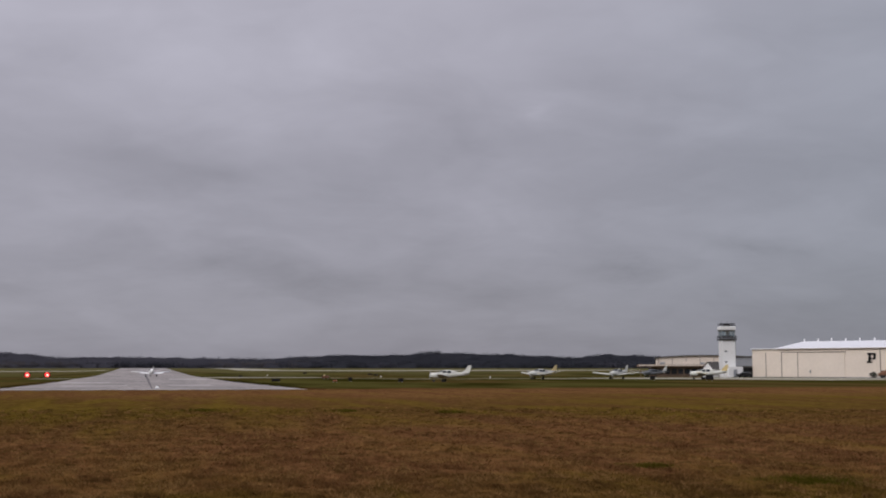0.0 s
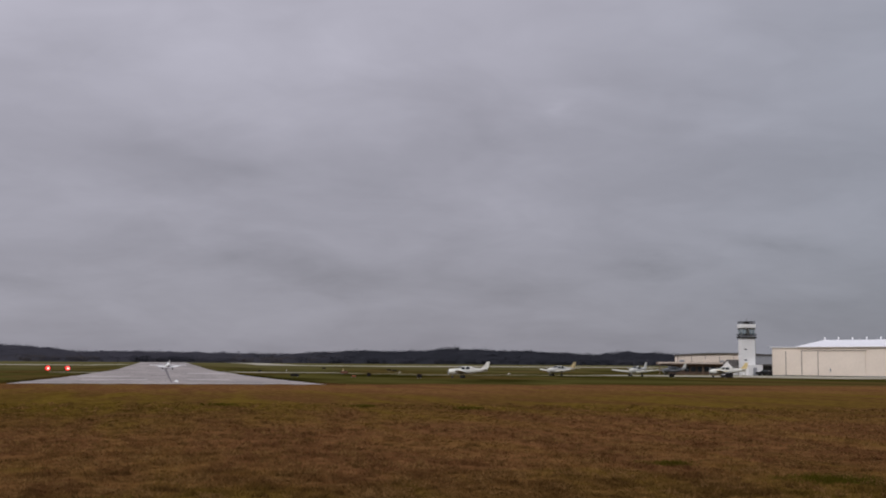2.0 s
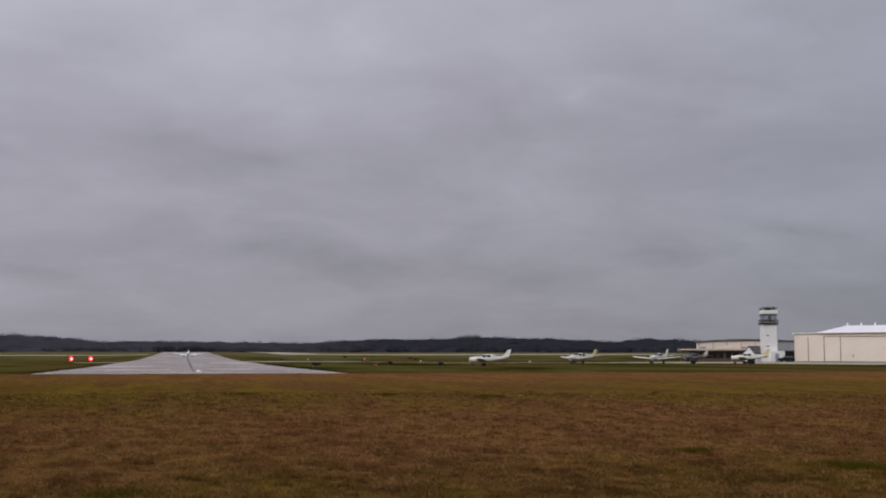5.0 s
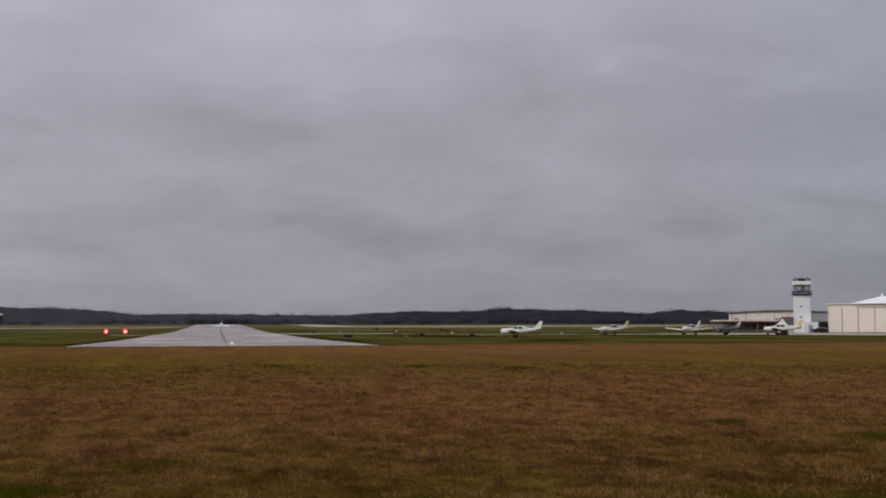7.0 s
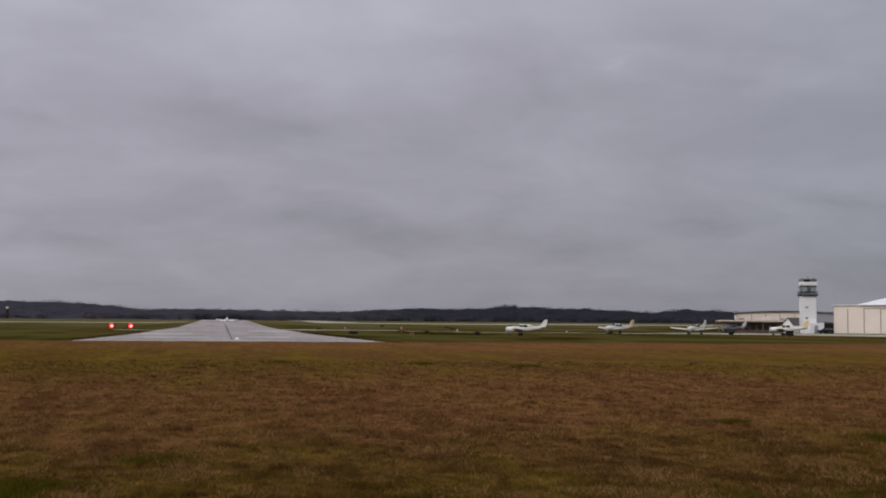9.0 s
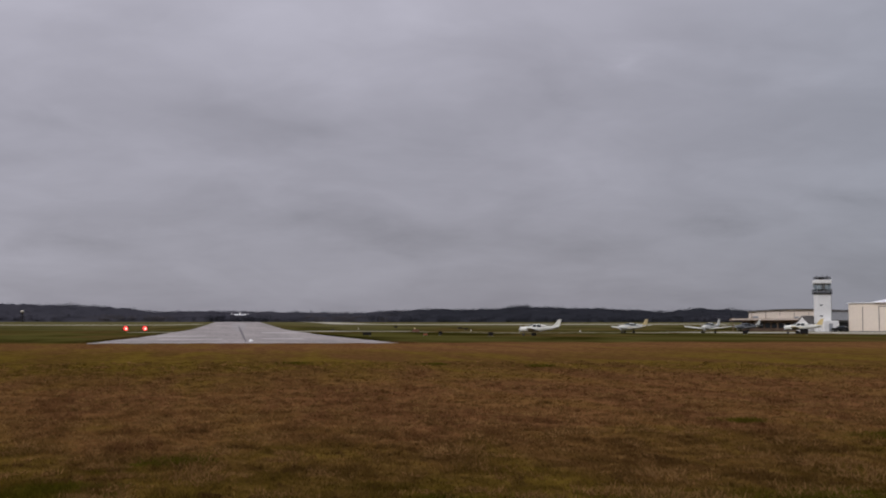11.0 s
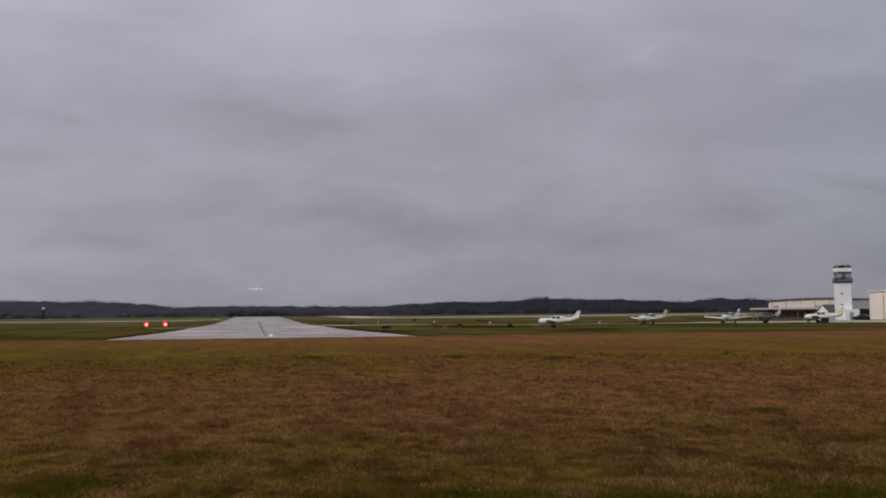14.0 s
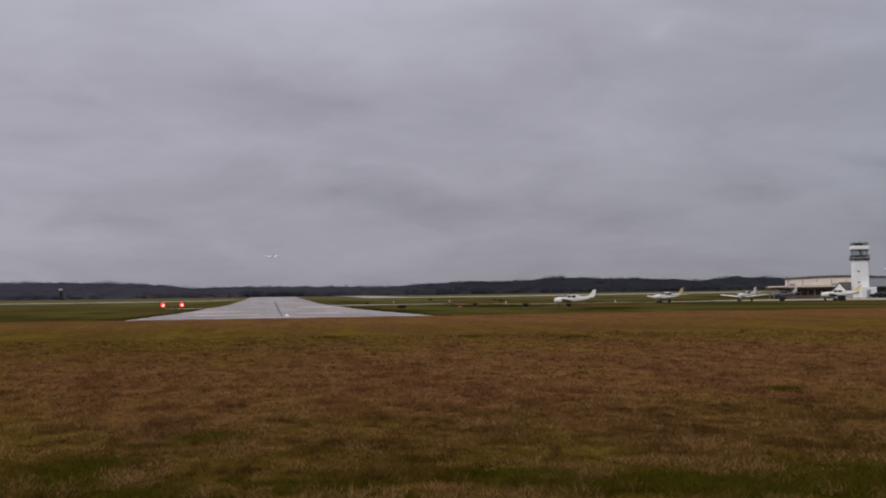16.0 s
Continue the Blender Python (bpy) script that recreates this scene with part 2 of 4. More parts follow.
DRY_DARK, DRY_LIGHT, STRAW = (0.094, 0.042, 0.0165), (0.172, 0.079, 0.033), (0.232, 0.129, 0.050)
OLIVE_DARK, OLIVE_LIGHT = (0.050, 0.034, 0.004), (0.114, 0.073, 0.012)
GREEN_DARK, GREEN_LIGHT = (0.036, 0.033, 0.003), (0.078, 0.065, 0.007)
GAP_SHADE, SAGE = (0.062, 0.033, 0.010), (0.098, 0.088, 0.036)
GREEN_SPOTS = [((d * math.sin(radians(a)), d * math.cos(radians(a))), r) for a, d, r in (
    (-10.2, 13.2, 1.2), (-8.0, 14.6, 0.7), (-5.5, 12.2, 0.7), (2.0, 12.2, 0.8), (11.5, 12.6, 0.7), (15.2, 12.3, 0.8), (18.0, 12.6, 1.1), (20.5, 11.8, 0.8), (24.0, 12.2, 1.0), (27.5, 13.6, 1.2), (30.0, 22.0, 1.0), (23.0, 24.6, 0.55), (-2.5, 17.2, 0.7))]
MOWN_DARK, MOWN_LIGHT, MOWN_BROWN = (0.024, 0.021, 0.004), (0.072, 0.064, 0.017), (0.080, 0.053, 0.017)

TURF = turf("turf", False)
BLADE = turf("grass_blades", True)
CONCRETE = surface("concrete", (0.385, 0.345, 0.322), (0.18, 0.163, 0.156), 0.9, 0.10, 1.1, 0.1, stretch=(1.2, 0.13, 1), gloss=0.12)
ASPHALT = surface("pale_asphalt", (0.41, 0.385, 0.305), (0.22, 0.20, 0.145), 0.9, 0.04, 0.6, 0.1, gloss=0.1)
WORN = surface("worn_taxiway", (0.30, 0.285, 0.20), (0.050, 0.045, 0.012), 0.95, 0.13, 0.4, 0.1, low=0.44, high=0.60, stretch=(1, 0.3, 1), gloss=0.0)
RUBBER = surface("rubber_streak", (0.21, 0.19, 0.19), (0.10, 0.093, 0.095), 0.9, 0.3, 2.0, 0.1, gloss=0.05)
SMEAR = surface("tyre_smear", (0.37, 0.343, 0.330), (0.205, 0.19, 0.186), 0.9, 0.10, 1.1, 0.1, stretch=(1.2, 0.13, 1), gloss=0.12)
PATCH = surface("newer_concrete", (0.46, 0.425, 0.40), (0.29, 0.268, 0.255), 0.9, 0.12, 1.1, 0.1, stretch=(1.2, 0.13, 1), gloss=0.12)
LINE = surface("worn_white_line", (0.62, 0.57, 0.49), (0.36, 0.33, 0.28), 0.8, 1.0, 8.0, 0.1, gloss=0.1)
WHITE = surface("white_paint", (0.82, 0.82, 0.80), (0.74, 0.74, 0.73), 0.35, 1.5, 9.0, 0.02)
AIRFRAME = surface("weathered_white_airframe", (0.72, 0.72, 0.655), (0.62, 0.62, 0.565), 0.4, 1.5, 9.0, 0.02)
SLATE = surface("dark_grey_airframe", (0.13, 0.14, 0.145), (0.09, 0.095, 0.1), 0.5, 1.5, 9.0, 0.02)
CREAM = surface("cream_metal_siding", (0.80, 0.70, 0.60), (0.71, 0.62, 0.53), 0.6, 0.15, 1.5, 0.05)
GUTTER = surface("dull_gutter", (0.46, 0.38, 0.33), (0.36, 0.30, 0.26), 0.7, 0.5, 3.0)
SEAM = surface("dull_brown_seam", (0.29, 0.24, 0.20), (0.20, 0.165, 0.14), 0.8)
ROOFW = surface("white_roof_metal", (0.86, 0.86, 0.88), (0.80, 0.80, 0.82), 0.45, 0.2, 2.0, 0.03)
DARKROOF = surface("dark_roof", (0.10, 0.09, 0.08), (0.06, 0.055, 0.05), 0.8, 0.3, 3.0)
BROWN = surface("brown_fascia", (0.25, 0.165, 0.11), (0.16, 0.105, 0.072), 0.7, 0.4, 3.0)
DARK = surface("black_paint", (0.024, 0.022, 0.022), (0.012, 0.011, 0.011), 0.95, 2.0, 9.0, gloss=0.1)
GLASS = surface("dark_glass", (0.035, 0.045, 0.055), (0.02, 0.025, 0.03), 0.08, 2.0, 9.0, 0.0)
CAB_GLASS = bpy.data.materials.new("clear_cab_glass")
CAB_GLASS.use_nodes = True
gn, gl = CAB_GLASS.node_tree.nodes, CAB_GLASS.node_tree.links
g_clear, g_gloss, g_mix = gn.new("ShaderNodeBsdfTransparent"), gn.new("ShaderNodeBsdfGlossy"), gn.new("ShaderNodeMixShader")
g_clear.inputs["Color"].default_value = (0.74, 0.82, 0.84, 1)
g_gloss.inputs["Roughness"].default_value = 0.04
g_mix.inputs[0].default_value = 0.14
gl.new(g_clear.outputs[0], g_mix.inputs[1])
gl.new(g_gloss.outputs[0], g_mix.inputs[2])
gl.new(g_mix.outputs[0], gn["Material Output"].inputs["Surface"])
STEEL = surface("galvanised_steel", (0.42, 0.43, 0.44), (0.30, 0.31, 0.32), 0.45, 3.0, 12.0, 0.05, 0.7)
GOLD = surface("gold_paint", (0.68, 0.55, 0.28), (0.58, 0.45, 0.20), 0.35, 1.5, 9.0, 0.02)
GREY = surface("grey_paint", (0.33, 0.34, 0.36), (0.25, 0.26, 0.28), 0.5, 1.5, 9.0, 0.03)
ORANGE = surface("orange_paint", (0.38, 0.125, 0.05), (0.28, 0.085, 0.035), 0.5, 1.5, 9.0, 0.03)
RUST = surface("red_brown_paint", (0.20, 0.085, 0.042), (0.13, 0.055, 0.03), 0.6, 1.5, 9.0, 0.03)
TYRE = surface("tyre_rubber", (0.03, 0.03, 0.03), (0.018, 0.018, 0.018), 0.8, 4.0, 20.0)
BARK = surface("grey_bark", (0.09, 0.075, 0.065), (0.05, 0.042, 0.036), 0.9, 1.0, 6.0)
# blue-grey haze of distance is mixed into the bare, evergreen and floor tones
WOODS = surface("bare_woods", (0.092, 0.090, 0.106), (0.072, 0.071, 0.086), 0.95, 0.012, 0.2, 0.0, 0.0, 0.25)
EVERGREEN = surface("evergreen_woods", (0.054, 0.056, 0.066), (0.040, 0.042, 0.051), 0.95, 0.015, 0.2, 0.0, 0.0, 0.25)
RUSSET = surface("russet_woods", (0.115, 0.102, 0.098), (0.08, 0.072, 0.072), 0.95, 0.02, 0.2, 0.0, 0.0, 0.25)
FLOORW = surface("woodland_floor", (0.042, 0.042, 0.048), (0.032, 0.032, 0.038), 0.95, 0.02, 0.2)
SHRUB = surface("dark_shrub", (0.035, 0.04, 0.022), (0.018, 0.02, 0.012), 0.9, 1.0, 6.0, 0.0, 0.0, 0.4)


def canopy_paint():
    """Leafless woods hazed blue-grey in the colour, passing into dark evergreens between two headings."""
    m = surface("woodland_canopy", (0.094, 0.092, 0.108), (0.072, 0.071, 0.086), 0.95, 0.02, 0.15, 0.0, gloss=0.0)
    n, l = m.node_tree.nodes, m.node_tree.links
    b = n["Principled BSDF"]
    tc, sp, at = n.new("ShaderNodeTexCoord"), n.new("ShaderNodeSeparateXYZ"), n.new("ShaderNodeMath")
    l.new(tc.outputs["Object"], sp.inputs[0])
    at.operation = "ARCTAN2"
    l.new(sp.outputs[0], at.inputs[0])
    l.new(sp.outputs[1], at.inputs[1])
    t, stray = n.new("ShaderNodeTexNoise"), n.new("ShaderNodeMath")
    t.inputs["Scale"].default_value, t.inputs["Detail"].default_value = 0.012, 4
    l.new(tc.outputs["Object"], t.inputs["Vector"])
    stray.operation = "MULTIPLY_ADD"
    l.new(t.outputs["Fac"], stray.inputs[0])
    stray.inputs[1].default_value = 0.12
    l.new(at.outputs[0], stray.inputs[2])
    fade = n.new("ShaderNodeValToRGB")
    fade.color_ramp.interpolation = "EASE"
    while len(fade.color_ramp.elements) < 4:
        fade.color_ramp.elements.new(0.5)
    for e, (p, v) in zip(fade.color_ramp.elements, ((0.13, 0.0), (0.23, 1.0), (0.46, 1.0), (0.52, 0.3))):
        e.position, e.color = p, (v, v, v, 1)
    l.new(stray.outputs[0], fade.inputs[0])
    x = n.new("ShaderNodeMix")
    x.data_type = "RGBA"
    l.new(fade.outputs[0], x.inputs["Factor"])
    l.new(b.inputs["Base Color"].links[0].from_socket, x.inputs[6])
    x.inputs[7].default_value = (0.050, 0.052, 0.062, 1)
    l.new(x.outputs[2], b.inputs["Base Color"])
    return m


CANOPY = canopy_paint()


def leafy(m):
    """Thin leaves and twigs let half of the light through."""
    n, l = m.node_tree.nodes, m.node_tree.links
    b, o = n["Principled BSDF"], n["Material Output"]
    b.inputs["Specular IOR Level"].default_value = 0.0
    t, x = n.new("ShaderNodeBsdfTranslucent"), n.new("ShaderNodeMixShader")
    l.new(b.inputs["Base Color"].links[0].from_socket, t.inputs["Color"])
    l.new(b.outputs[0], x.inputs[1])
    l.new(t.outputs[0], x.inputs[2])
    l.new(x.outputs[0], o.inputs["Surface"])


for m_ in (WOODS, EVERGREEN, RUSSET, CANOPY, BLADE):
    leafy(m_)
STRAWS = surface("straw_blades", (0.300, 0.172, 0.066), (0.125, 0.067, 0.020), 0.95, 0.5, 3.0, 0.0, 0.0, 0.5, gloss=0.0)
leafy(STRAWS)
WEED = surface("weed_leaves", (0.098, 0.082, 0.009), (0.052, 0.045, 0.005), 0.95, 1.0, 6.0, 0.0, 0.0, 0.4, gloss=0.0)
leafy(WEED)
RED_LENS_GLARE = glow("red_lens_glare", (0.9, 0.04, 0.035), 1.1)
RED_CORE = glow("lit_red_lamp", (1.0, 0.36, 0.30), 2.2)


# ---- tools ----
def polar(az, d):
    """The ground point at a heading to the right of the runway, in degrees, and a distance."""
    return d * math.sin(radians(az)), d * math.cos(radians(az))


def height(x, y):
    """The ground: level near by, a shallow dip, a gentle rise beyond 450 m and a crest near 815 m; the runway climbs on its own bank."""
    d = math.hypot(x, y)
    field = 0.0087 * 14 * math.log1p(math.exp(min((d - 452) / 14, 40))) - 0.24 * math.exp(-((d - 435) / 75) ** 2)
    bank = 0.0072 * 24 * math.log1p(math.exp(min((d - 372) / 24, 40))) - 0.08 * math.exp(-((d - 190) / 50) ** 2)
    u = min(max((abs(x - 1.3) - 15.5) / 22, 0), 1) if y > 0 else 1
    rise = bank + (field - bank) * u * u * (3 - 2 * u)
    fall = 0.0110 * 10 * math.log1p(math.exp(min((d - 815) / 10, 40)))
    hollow = 0.26 * math.exp(-((x - 53) ** 2 + (y - 219) ** 2) / 900)
    return max(rise - fall, -1.5) - hollow if d < 2500 else -1.5


def part(name, bm, material, parent=None, label="", smooth=False, m=None):
    me = bpy.data.meshes.new(name)
    bmesh.ops.recalc_face_normals(bm, faces=bm.faces)
    bm.to_mesh(me)
    bm.free()
    me.materials.append(material)
    if smooth:
        for p in me.polygons:
            p.use_smooth = True
    ob = new(name, me)
    if parent:
        ob.parent = parent
    if m is not None:
        ob.matrix_basis = m
    if label:
        tagged(ob, label)
    return ob


def base(name, m, label, category, group="", kind=""):
    ob = new(name)
    ob.empty_display_size = 0.3
    ob.matrix_basis = m
    return tagged(ob, label, category, group, kind)


def on_ground(az, d, turn=0.0):
    """A pose on the ground; a turn of 0 faces back along the line of sight, +Y of the thing pointing away."""
    x, y = polar(az, d)
    return pose(x, y, height(x, y), 0, 0, -az + turn)


def box(bm, x0, x1, y0, y1, z0, z1, bevel=0.0):
    m = Matrix.Translation(((x0 + x1) / 2, (y0 + y1) / 2, (z0 + z1) / 2)) @ Matrix.Diagonal((x1 - x0, y1 - y0, z1 - z0, 1))
    got = bmesh.ops.create_cube(bm, size=1, matrix=m)
    if bevel:
        es = {e for v in got["verts"] for e in v.link_edges}
        bmesh.ops.bevel(bm, geom=list(es), offset=bevel, segments=1, affect="EDGES")
    return bm


def boxed(*a, **k):
    return box(bmesh.new(), *a, **k)


def rod(bm, p, q, r0, r1=None, n=8):
    p, q = Vector(p), Vector(q)
    m = Matrix.Translation((p + q) / 2) @ (q - p).to_track_quat("Z", "Y").to_matrix().to_4x4()
    bmesh.ops.create_cone(bm, cap_ends=True, segments=n, radius1=r0, radius2=r0 if r1 is None else r1, depth=(q - p).length, matrix=m)
    return bm


def loft(rings):
    """A closed skin through rings of equal count."""
    bm = bmesh.new()
    vs = [[bm.verts.new(p) for p in ring] for ring in rings]
    n = len(vs[0])
    for a, b in zip(vs, vs[1:]):
        for i in range(n):
            bm.faces.new((a[i], a[(i + 1) % n], b[(i + 1) % n], b[i]))
    bm.faces.new(vs[0])
    bm.faces.new(list(reversed(vs[-1])))
    return bm


def oval(y, z, w, h, n=14, power=2.4):
    """A rounded section across Y, of width w and height h."""
    ring = []
    for i in range(n):
        a = 2 * math.pi * i / n
        c, s = math.cos(a), math.sin(a)
        ring.append((math.copysign(abs(c) ** (2 / power), c) * w / 2, y, z + math.copysign(abs(s) ** (2 / power), s) * h / 2))
    return ring


def strip(name, material, line, widths, lift, label, category, kind="structure"):
    """A paved band draped on the ground along a line, with a thin edge."""
    bm = bmesh.new()
    pts, ws = [], []
    for (p, q), (w0, w1) in zip(zip(line, line[1:]), zip(widths, widths[1:])):
        p, q = Vector(p), Vector(q)
        n = max(1, int((q - p).length / 8))
        for i in range(n):
            pts.append(p.lerp(q, i / n))
            ws.append(w0 + (w1 - w0) * i / n)
    pts.append(Vector(line[-1]))
    ws.append(widths[-1])
    rows = []
    for i, p in enumerate(pts):
        d = (pts[min(i + 1, len(pts) - 1)] - pts[max(i - 1, 0)]).normalized()
        s = Vector((d.y, -d.x)) * ws[i] / 2
        row = []
        for k, dz in ((-1, -0.25), (-1, lift), (-0.5, lift), (0, lift), (0.5, lift), (1, lift), (1, -0.25)):
            c = p + s * k
            row.append(bm.verts.new((c.x, c.y, height(c.x, c.y) + dz)))
        rows.append(row)
    for a, b in zip(rows, rows[1:]):
        for i in range(6):
            bm.faces.new((a[i], a[i + 1], b[i + 1], b[i]))
    bm.faces.new(rows[0])
    bm.faces.new(rows[-1])
    return tagged(part(name, bm, material), label, category, kind=kind)


# ---- ground and paving ----
def ground():
    bm = bmesh.new()
    radii = [2, 6, 12, 20, 30, 45, 60, 80, 100, 120, 150, 180, 195, 208, 220, 232, 246, 262, 300, 360, 420, 450]
    radii += list(range(465, 960, 12)) + [1000, 1100, 1250, 1500, 2000, 2800, 3800, 4600]
    turns = [i * 2.0 for i in range(4, 177)] + [-8.0 + 0.4 * i for i in range(41)]
    turns = sorted({round(a % 360, 3) for a in turns})
    steps = len(turns)
    hub = bm.verts.new((0, 0, 0))
    last = None
    for r in radii:
        ring = []
        for i in range(steps):
            x, y = polar(turns[i], r)
            ring.append(bm.verts.new((x, y, height(x, y))))
        for i in range(steps):
            j = (i + 1) % steps
            if last is None:
                bm.faces.new((hub, ring[j], ring[i]))
            else:
                bm.faces.new((last[i], last[j], ring[j], ring[i]))
        last = ring
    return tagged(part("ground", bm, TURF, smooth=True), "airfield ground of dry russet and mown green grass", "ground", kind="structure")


ground()
strip("runway", CONCRETE, [(1.0, 119), (0.9, 180), (0.95, 260), (1.7, 716), (1.9, 838)], [29.0, 28.4, 27.8, 27.4, 27.2], 0.06, "pale grey concrete runway rising to a crest", "runway")
strip("rubber_streak", RUBBER, [(1.15, 128), (1.35, 220), (1.55, 330), (1.6, 430), (1.7, 520)], [0.14, 0.38, 0.65, 0.6, 0.15], 0.066, "dark rubber streak along the runway centreline", "runway marking")
strip("rubber_smear", SMEAR, [(1.2, 300), (1.5, 420), (1.7, 560), (1.75, 690)], [0.8, 4.0, 7.0, 5.0], 0.063, "faint dark tyre smear along the far runway", "runway marking")
strip("runway_edge", LINE, [(-13.4, 119.6), (15.4, 119.6)], [0.9, 0.9], 0.07, "light worn edge of the runway's near end", "runway edge")
for x0_, x1_, y_, w_ in ((-12.8, -5.5, 131, 0.9), (-4.0, 3.5, 143, 0.7), (5.0, 13.8, 137, 0.6), (-12.9, -2.0, 168, 1.4), (2.5, 9.0, 176, 1.2), (-9.5, 1.0, 214, 1.6), (6.0, 14.0, 228, 1.8), (-12.5, -6.0, 262, 2.2)):
    strip("sealed_joint", RUBBER, [(x0_, y_), (x1_, y_)], [w_, w_], 0.064, "dark sealed joint across the runway slabs", "runway marking")
for x0_, x1_, y_, w_ in ((-9.0, -1.5, 152, 9.0), (3.5, 8.5, 158, 12.0), (-12.0, -4.5, 196, 14.0), (5.5, 13.0, 262, 26.0)):
    strip("runway_patch", PATCH, [(x0_, y_), (x1_, y_)], [w_, w_], 0.0625, "paler patch of newer concrete in the runway", "runway patch")
strip("taxiway_near", ASPHALT, [polar(-4.61, 281), polar(-2.47, 279)], [7, 9], 0.05, "pale narrow taxiway joining the runway", "taxiway")
strip("taxiway_link", ASPHALT, [polar(2.9, 308), polar(5.0, 318), polar(8.1, 322)], [22, 24, 16], 0.05, "pale taxiway branching off the runway", "taxiway")
strip("taxiway_apron", WORN, [polar(7.79, 290), polar(9.86, 296), polar(11.93, 272), polar(14.02, 268), polar(16.62, 284), polar(19.20, 276), polar(21.26, 284), polar(23.80, 290)], [12, 9, 14, 9, 18, 9, 17, 24], 0.05, "pale taxiway leading to the parking apron", "taxiway")
strip("taxiway_far_west", ASPHALT, [polar(-17.05, 590), polar(-10.49, 597), polar(-1.50, 603)], [26, 26, 26], 0.05, "pale far taxiway across the field", "taxiway")
strip("taxiway_far_east", ASPHALT, [polar(3.50, 812), polar(4.34, 755), polar(5.48, 650), polar(9.86, 640), polar(15.58, 660), polar(22.53, 675)], [16, 18, 26, 40, 44, 40], 0.05, "pale curving far taxiway", "taxiway")
strip("apron", ASPHALT, [polar(19.6, 284), polar(21.0, 288), polar(23.0, 290), polar(26.79, 292), polar(34.40, 262)], [6, 26, 44, 50, 50], 0.055, "broad pale concrete apron before the hangar", "apron")


# ---- aeroplanes ----
def wing_panel(root, tip, chord0, chord1, thick, sweep):
    """A tapered panel from root to tip, both (x, y of the quarter chord, z)."""
    rings = []
    for (x, y, z), c in ((root, chord0), (tip, chord1)):
        t = c * thick
        rings.append([(x, y + c * 0.30, z), (x, y + c * 0.18, z + t * 0.45), (x, y - c * 0.05, z + t * 0.55), (x, y - c * 0.4, z + t * 0.25), (x, y - c * 0.70, z),
                      (x, y - c * 0.4, z - t * 0.2), (x, y - c * 0.05, z - t * 0.4), (x, y + c * 0.18, z - t * 0.35)])
    return loft(rings)


def aeroplane(m, label, tail, group="", paint=AIRFRAME, flaps=0.0):
    """A low-winged single-engined light aeroplane; its nose points to +Y, its wheels stand at z = 0."""
    p = base("light_aeroplane", m, label, "aeroplane", group)
    part("fuselage", loft([oval(2.55, 1.22, 0.62, 0.60), oval(2.40, 1.22, 0.86, 0.82), oval(1.6, 1.22, 1.08, 0.98), oval(0.9, 1.25, 1.18, 1.12),
                           oval(-0.9, 1.30, 1.16, 1.12), oval(-2.0, 1.36, 0.80, 0.92), oval(-3.4, 1.47, 0.42, 0.64), oval(-4.45, 1.55, 0.18, 0.44)]), paint, p, smooth=True)
    part("cabin", loft([oval(1.25, 1.62, 0.94, 0.16, 14, 2.8), oval(0.55, 1.78, 1.04, 0.50, 14, 2.8), oval(0.1, 1.80, 1.06, 0.66, 14, 2.8), oval(-0.9, 1.80, 1.04, 0.66, 14, 2.8),
                        oval(-1.7, 1.72, 0.84, 0.52, 14, 2.8), oval(-2.5, 1.62, 0.5, 0.2, 14, 2.8)]), paint, p, smooth=True)
    part("windscreen", loft([oval(1.27, 1.64, 0.86, 0.16, 12, 2.8), oval(0.62, 1.82, 1.03, 0.49, 12, 2.8), oval(0.34, 1.83, 1.05, 0.58, 12, 2.8)]), GLASS, p, "tinted cabin windscreen", True)
    for side in (-1, 1):
        for y0, y1 in ((-0.42, 0.26), (-1.25, -0.52)):
            part("side_window", boxed(*sorted((side * 0.30, side * 0.548)), y0, y1, 1.56, 2.03, bevel=0.05), GLASS, p, "dark cabin side window")
        part("wing", wing_panel((side * 0.5, 0.55, 0.92), (side * 5.2, 0.50, 1.38), 1.75, 1.15, 0.19, 0), paint, p, smooth=True)
        if flaps:
            f = wing_panel((0, 0, 0), (side * 2.4, -0.03, 0.22), 0.75, 0.62, 0.14, 0)
            part("flap", f, paint, p, m=pose(side * 0.6, -0.75, 0.93) @ Matrix.Rotation(radians(flaps), 4, "X"))
        part("wing_tip", wing_panel((side * 5.2, 0.50, 1.38), (side * 5.36, 0.40, 1.41), 1.13, 0.8, 0.12, 0), tail, p)
        part("tailplane", wing_panel((side * 0.08, -4.0, 1.62), (side * 1.95, -4.05, 1.62), 0.85, 0.62, 0.10, 0), paint, p)
        leg = part("main_leg", rod(bmesh.new(), (side * 1.5, 0.1, 1.0), (side * 1.5, 0.1, 0.2), 0.08), TYRE, p)
        part("wheel", rod(bmesh.new(), (side * 1.5 - 0.12, 0.1, 0.27), (side * 1.5 + 0.12, 0.1, 0.27), 0.27, n=14), TYRE, leg, "black tyre")
    nose_leg = part("nose_leg", rod(bmesh.new(), (0, 1.95, 0.9), (0, 1.98, 0.2), 0.05), STEEL, p)
    part("wheel", rod(bmesh.new(), (-0.09, 1.98, 0.22), (0.09, 1.98, 0.22), 0.22, n=14), TYRE, nose_leg, "black tyre")
    fin = bmesh.new()
    outline = [(-2.9, 1.68), (-3.6, 1.98), (-4.32, 2.95), (-4.92, 2.97), (-4.55, 1.70)]
    for x, s in ((0.055, 1), (-0.055, -1)):
        fin.faces.new([fin.verts.new((x, y, z)) for y, z in outline])
    fin.verts.ensure_lookup_table()
    for i in range(5):
        j = (i + 1) % 5
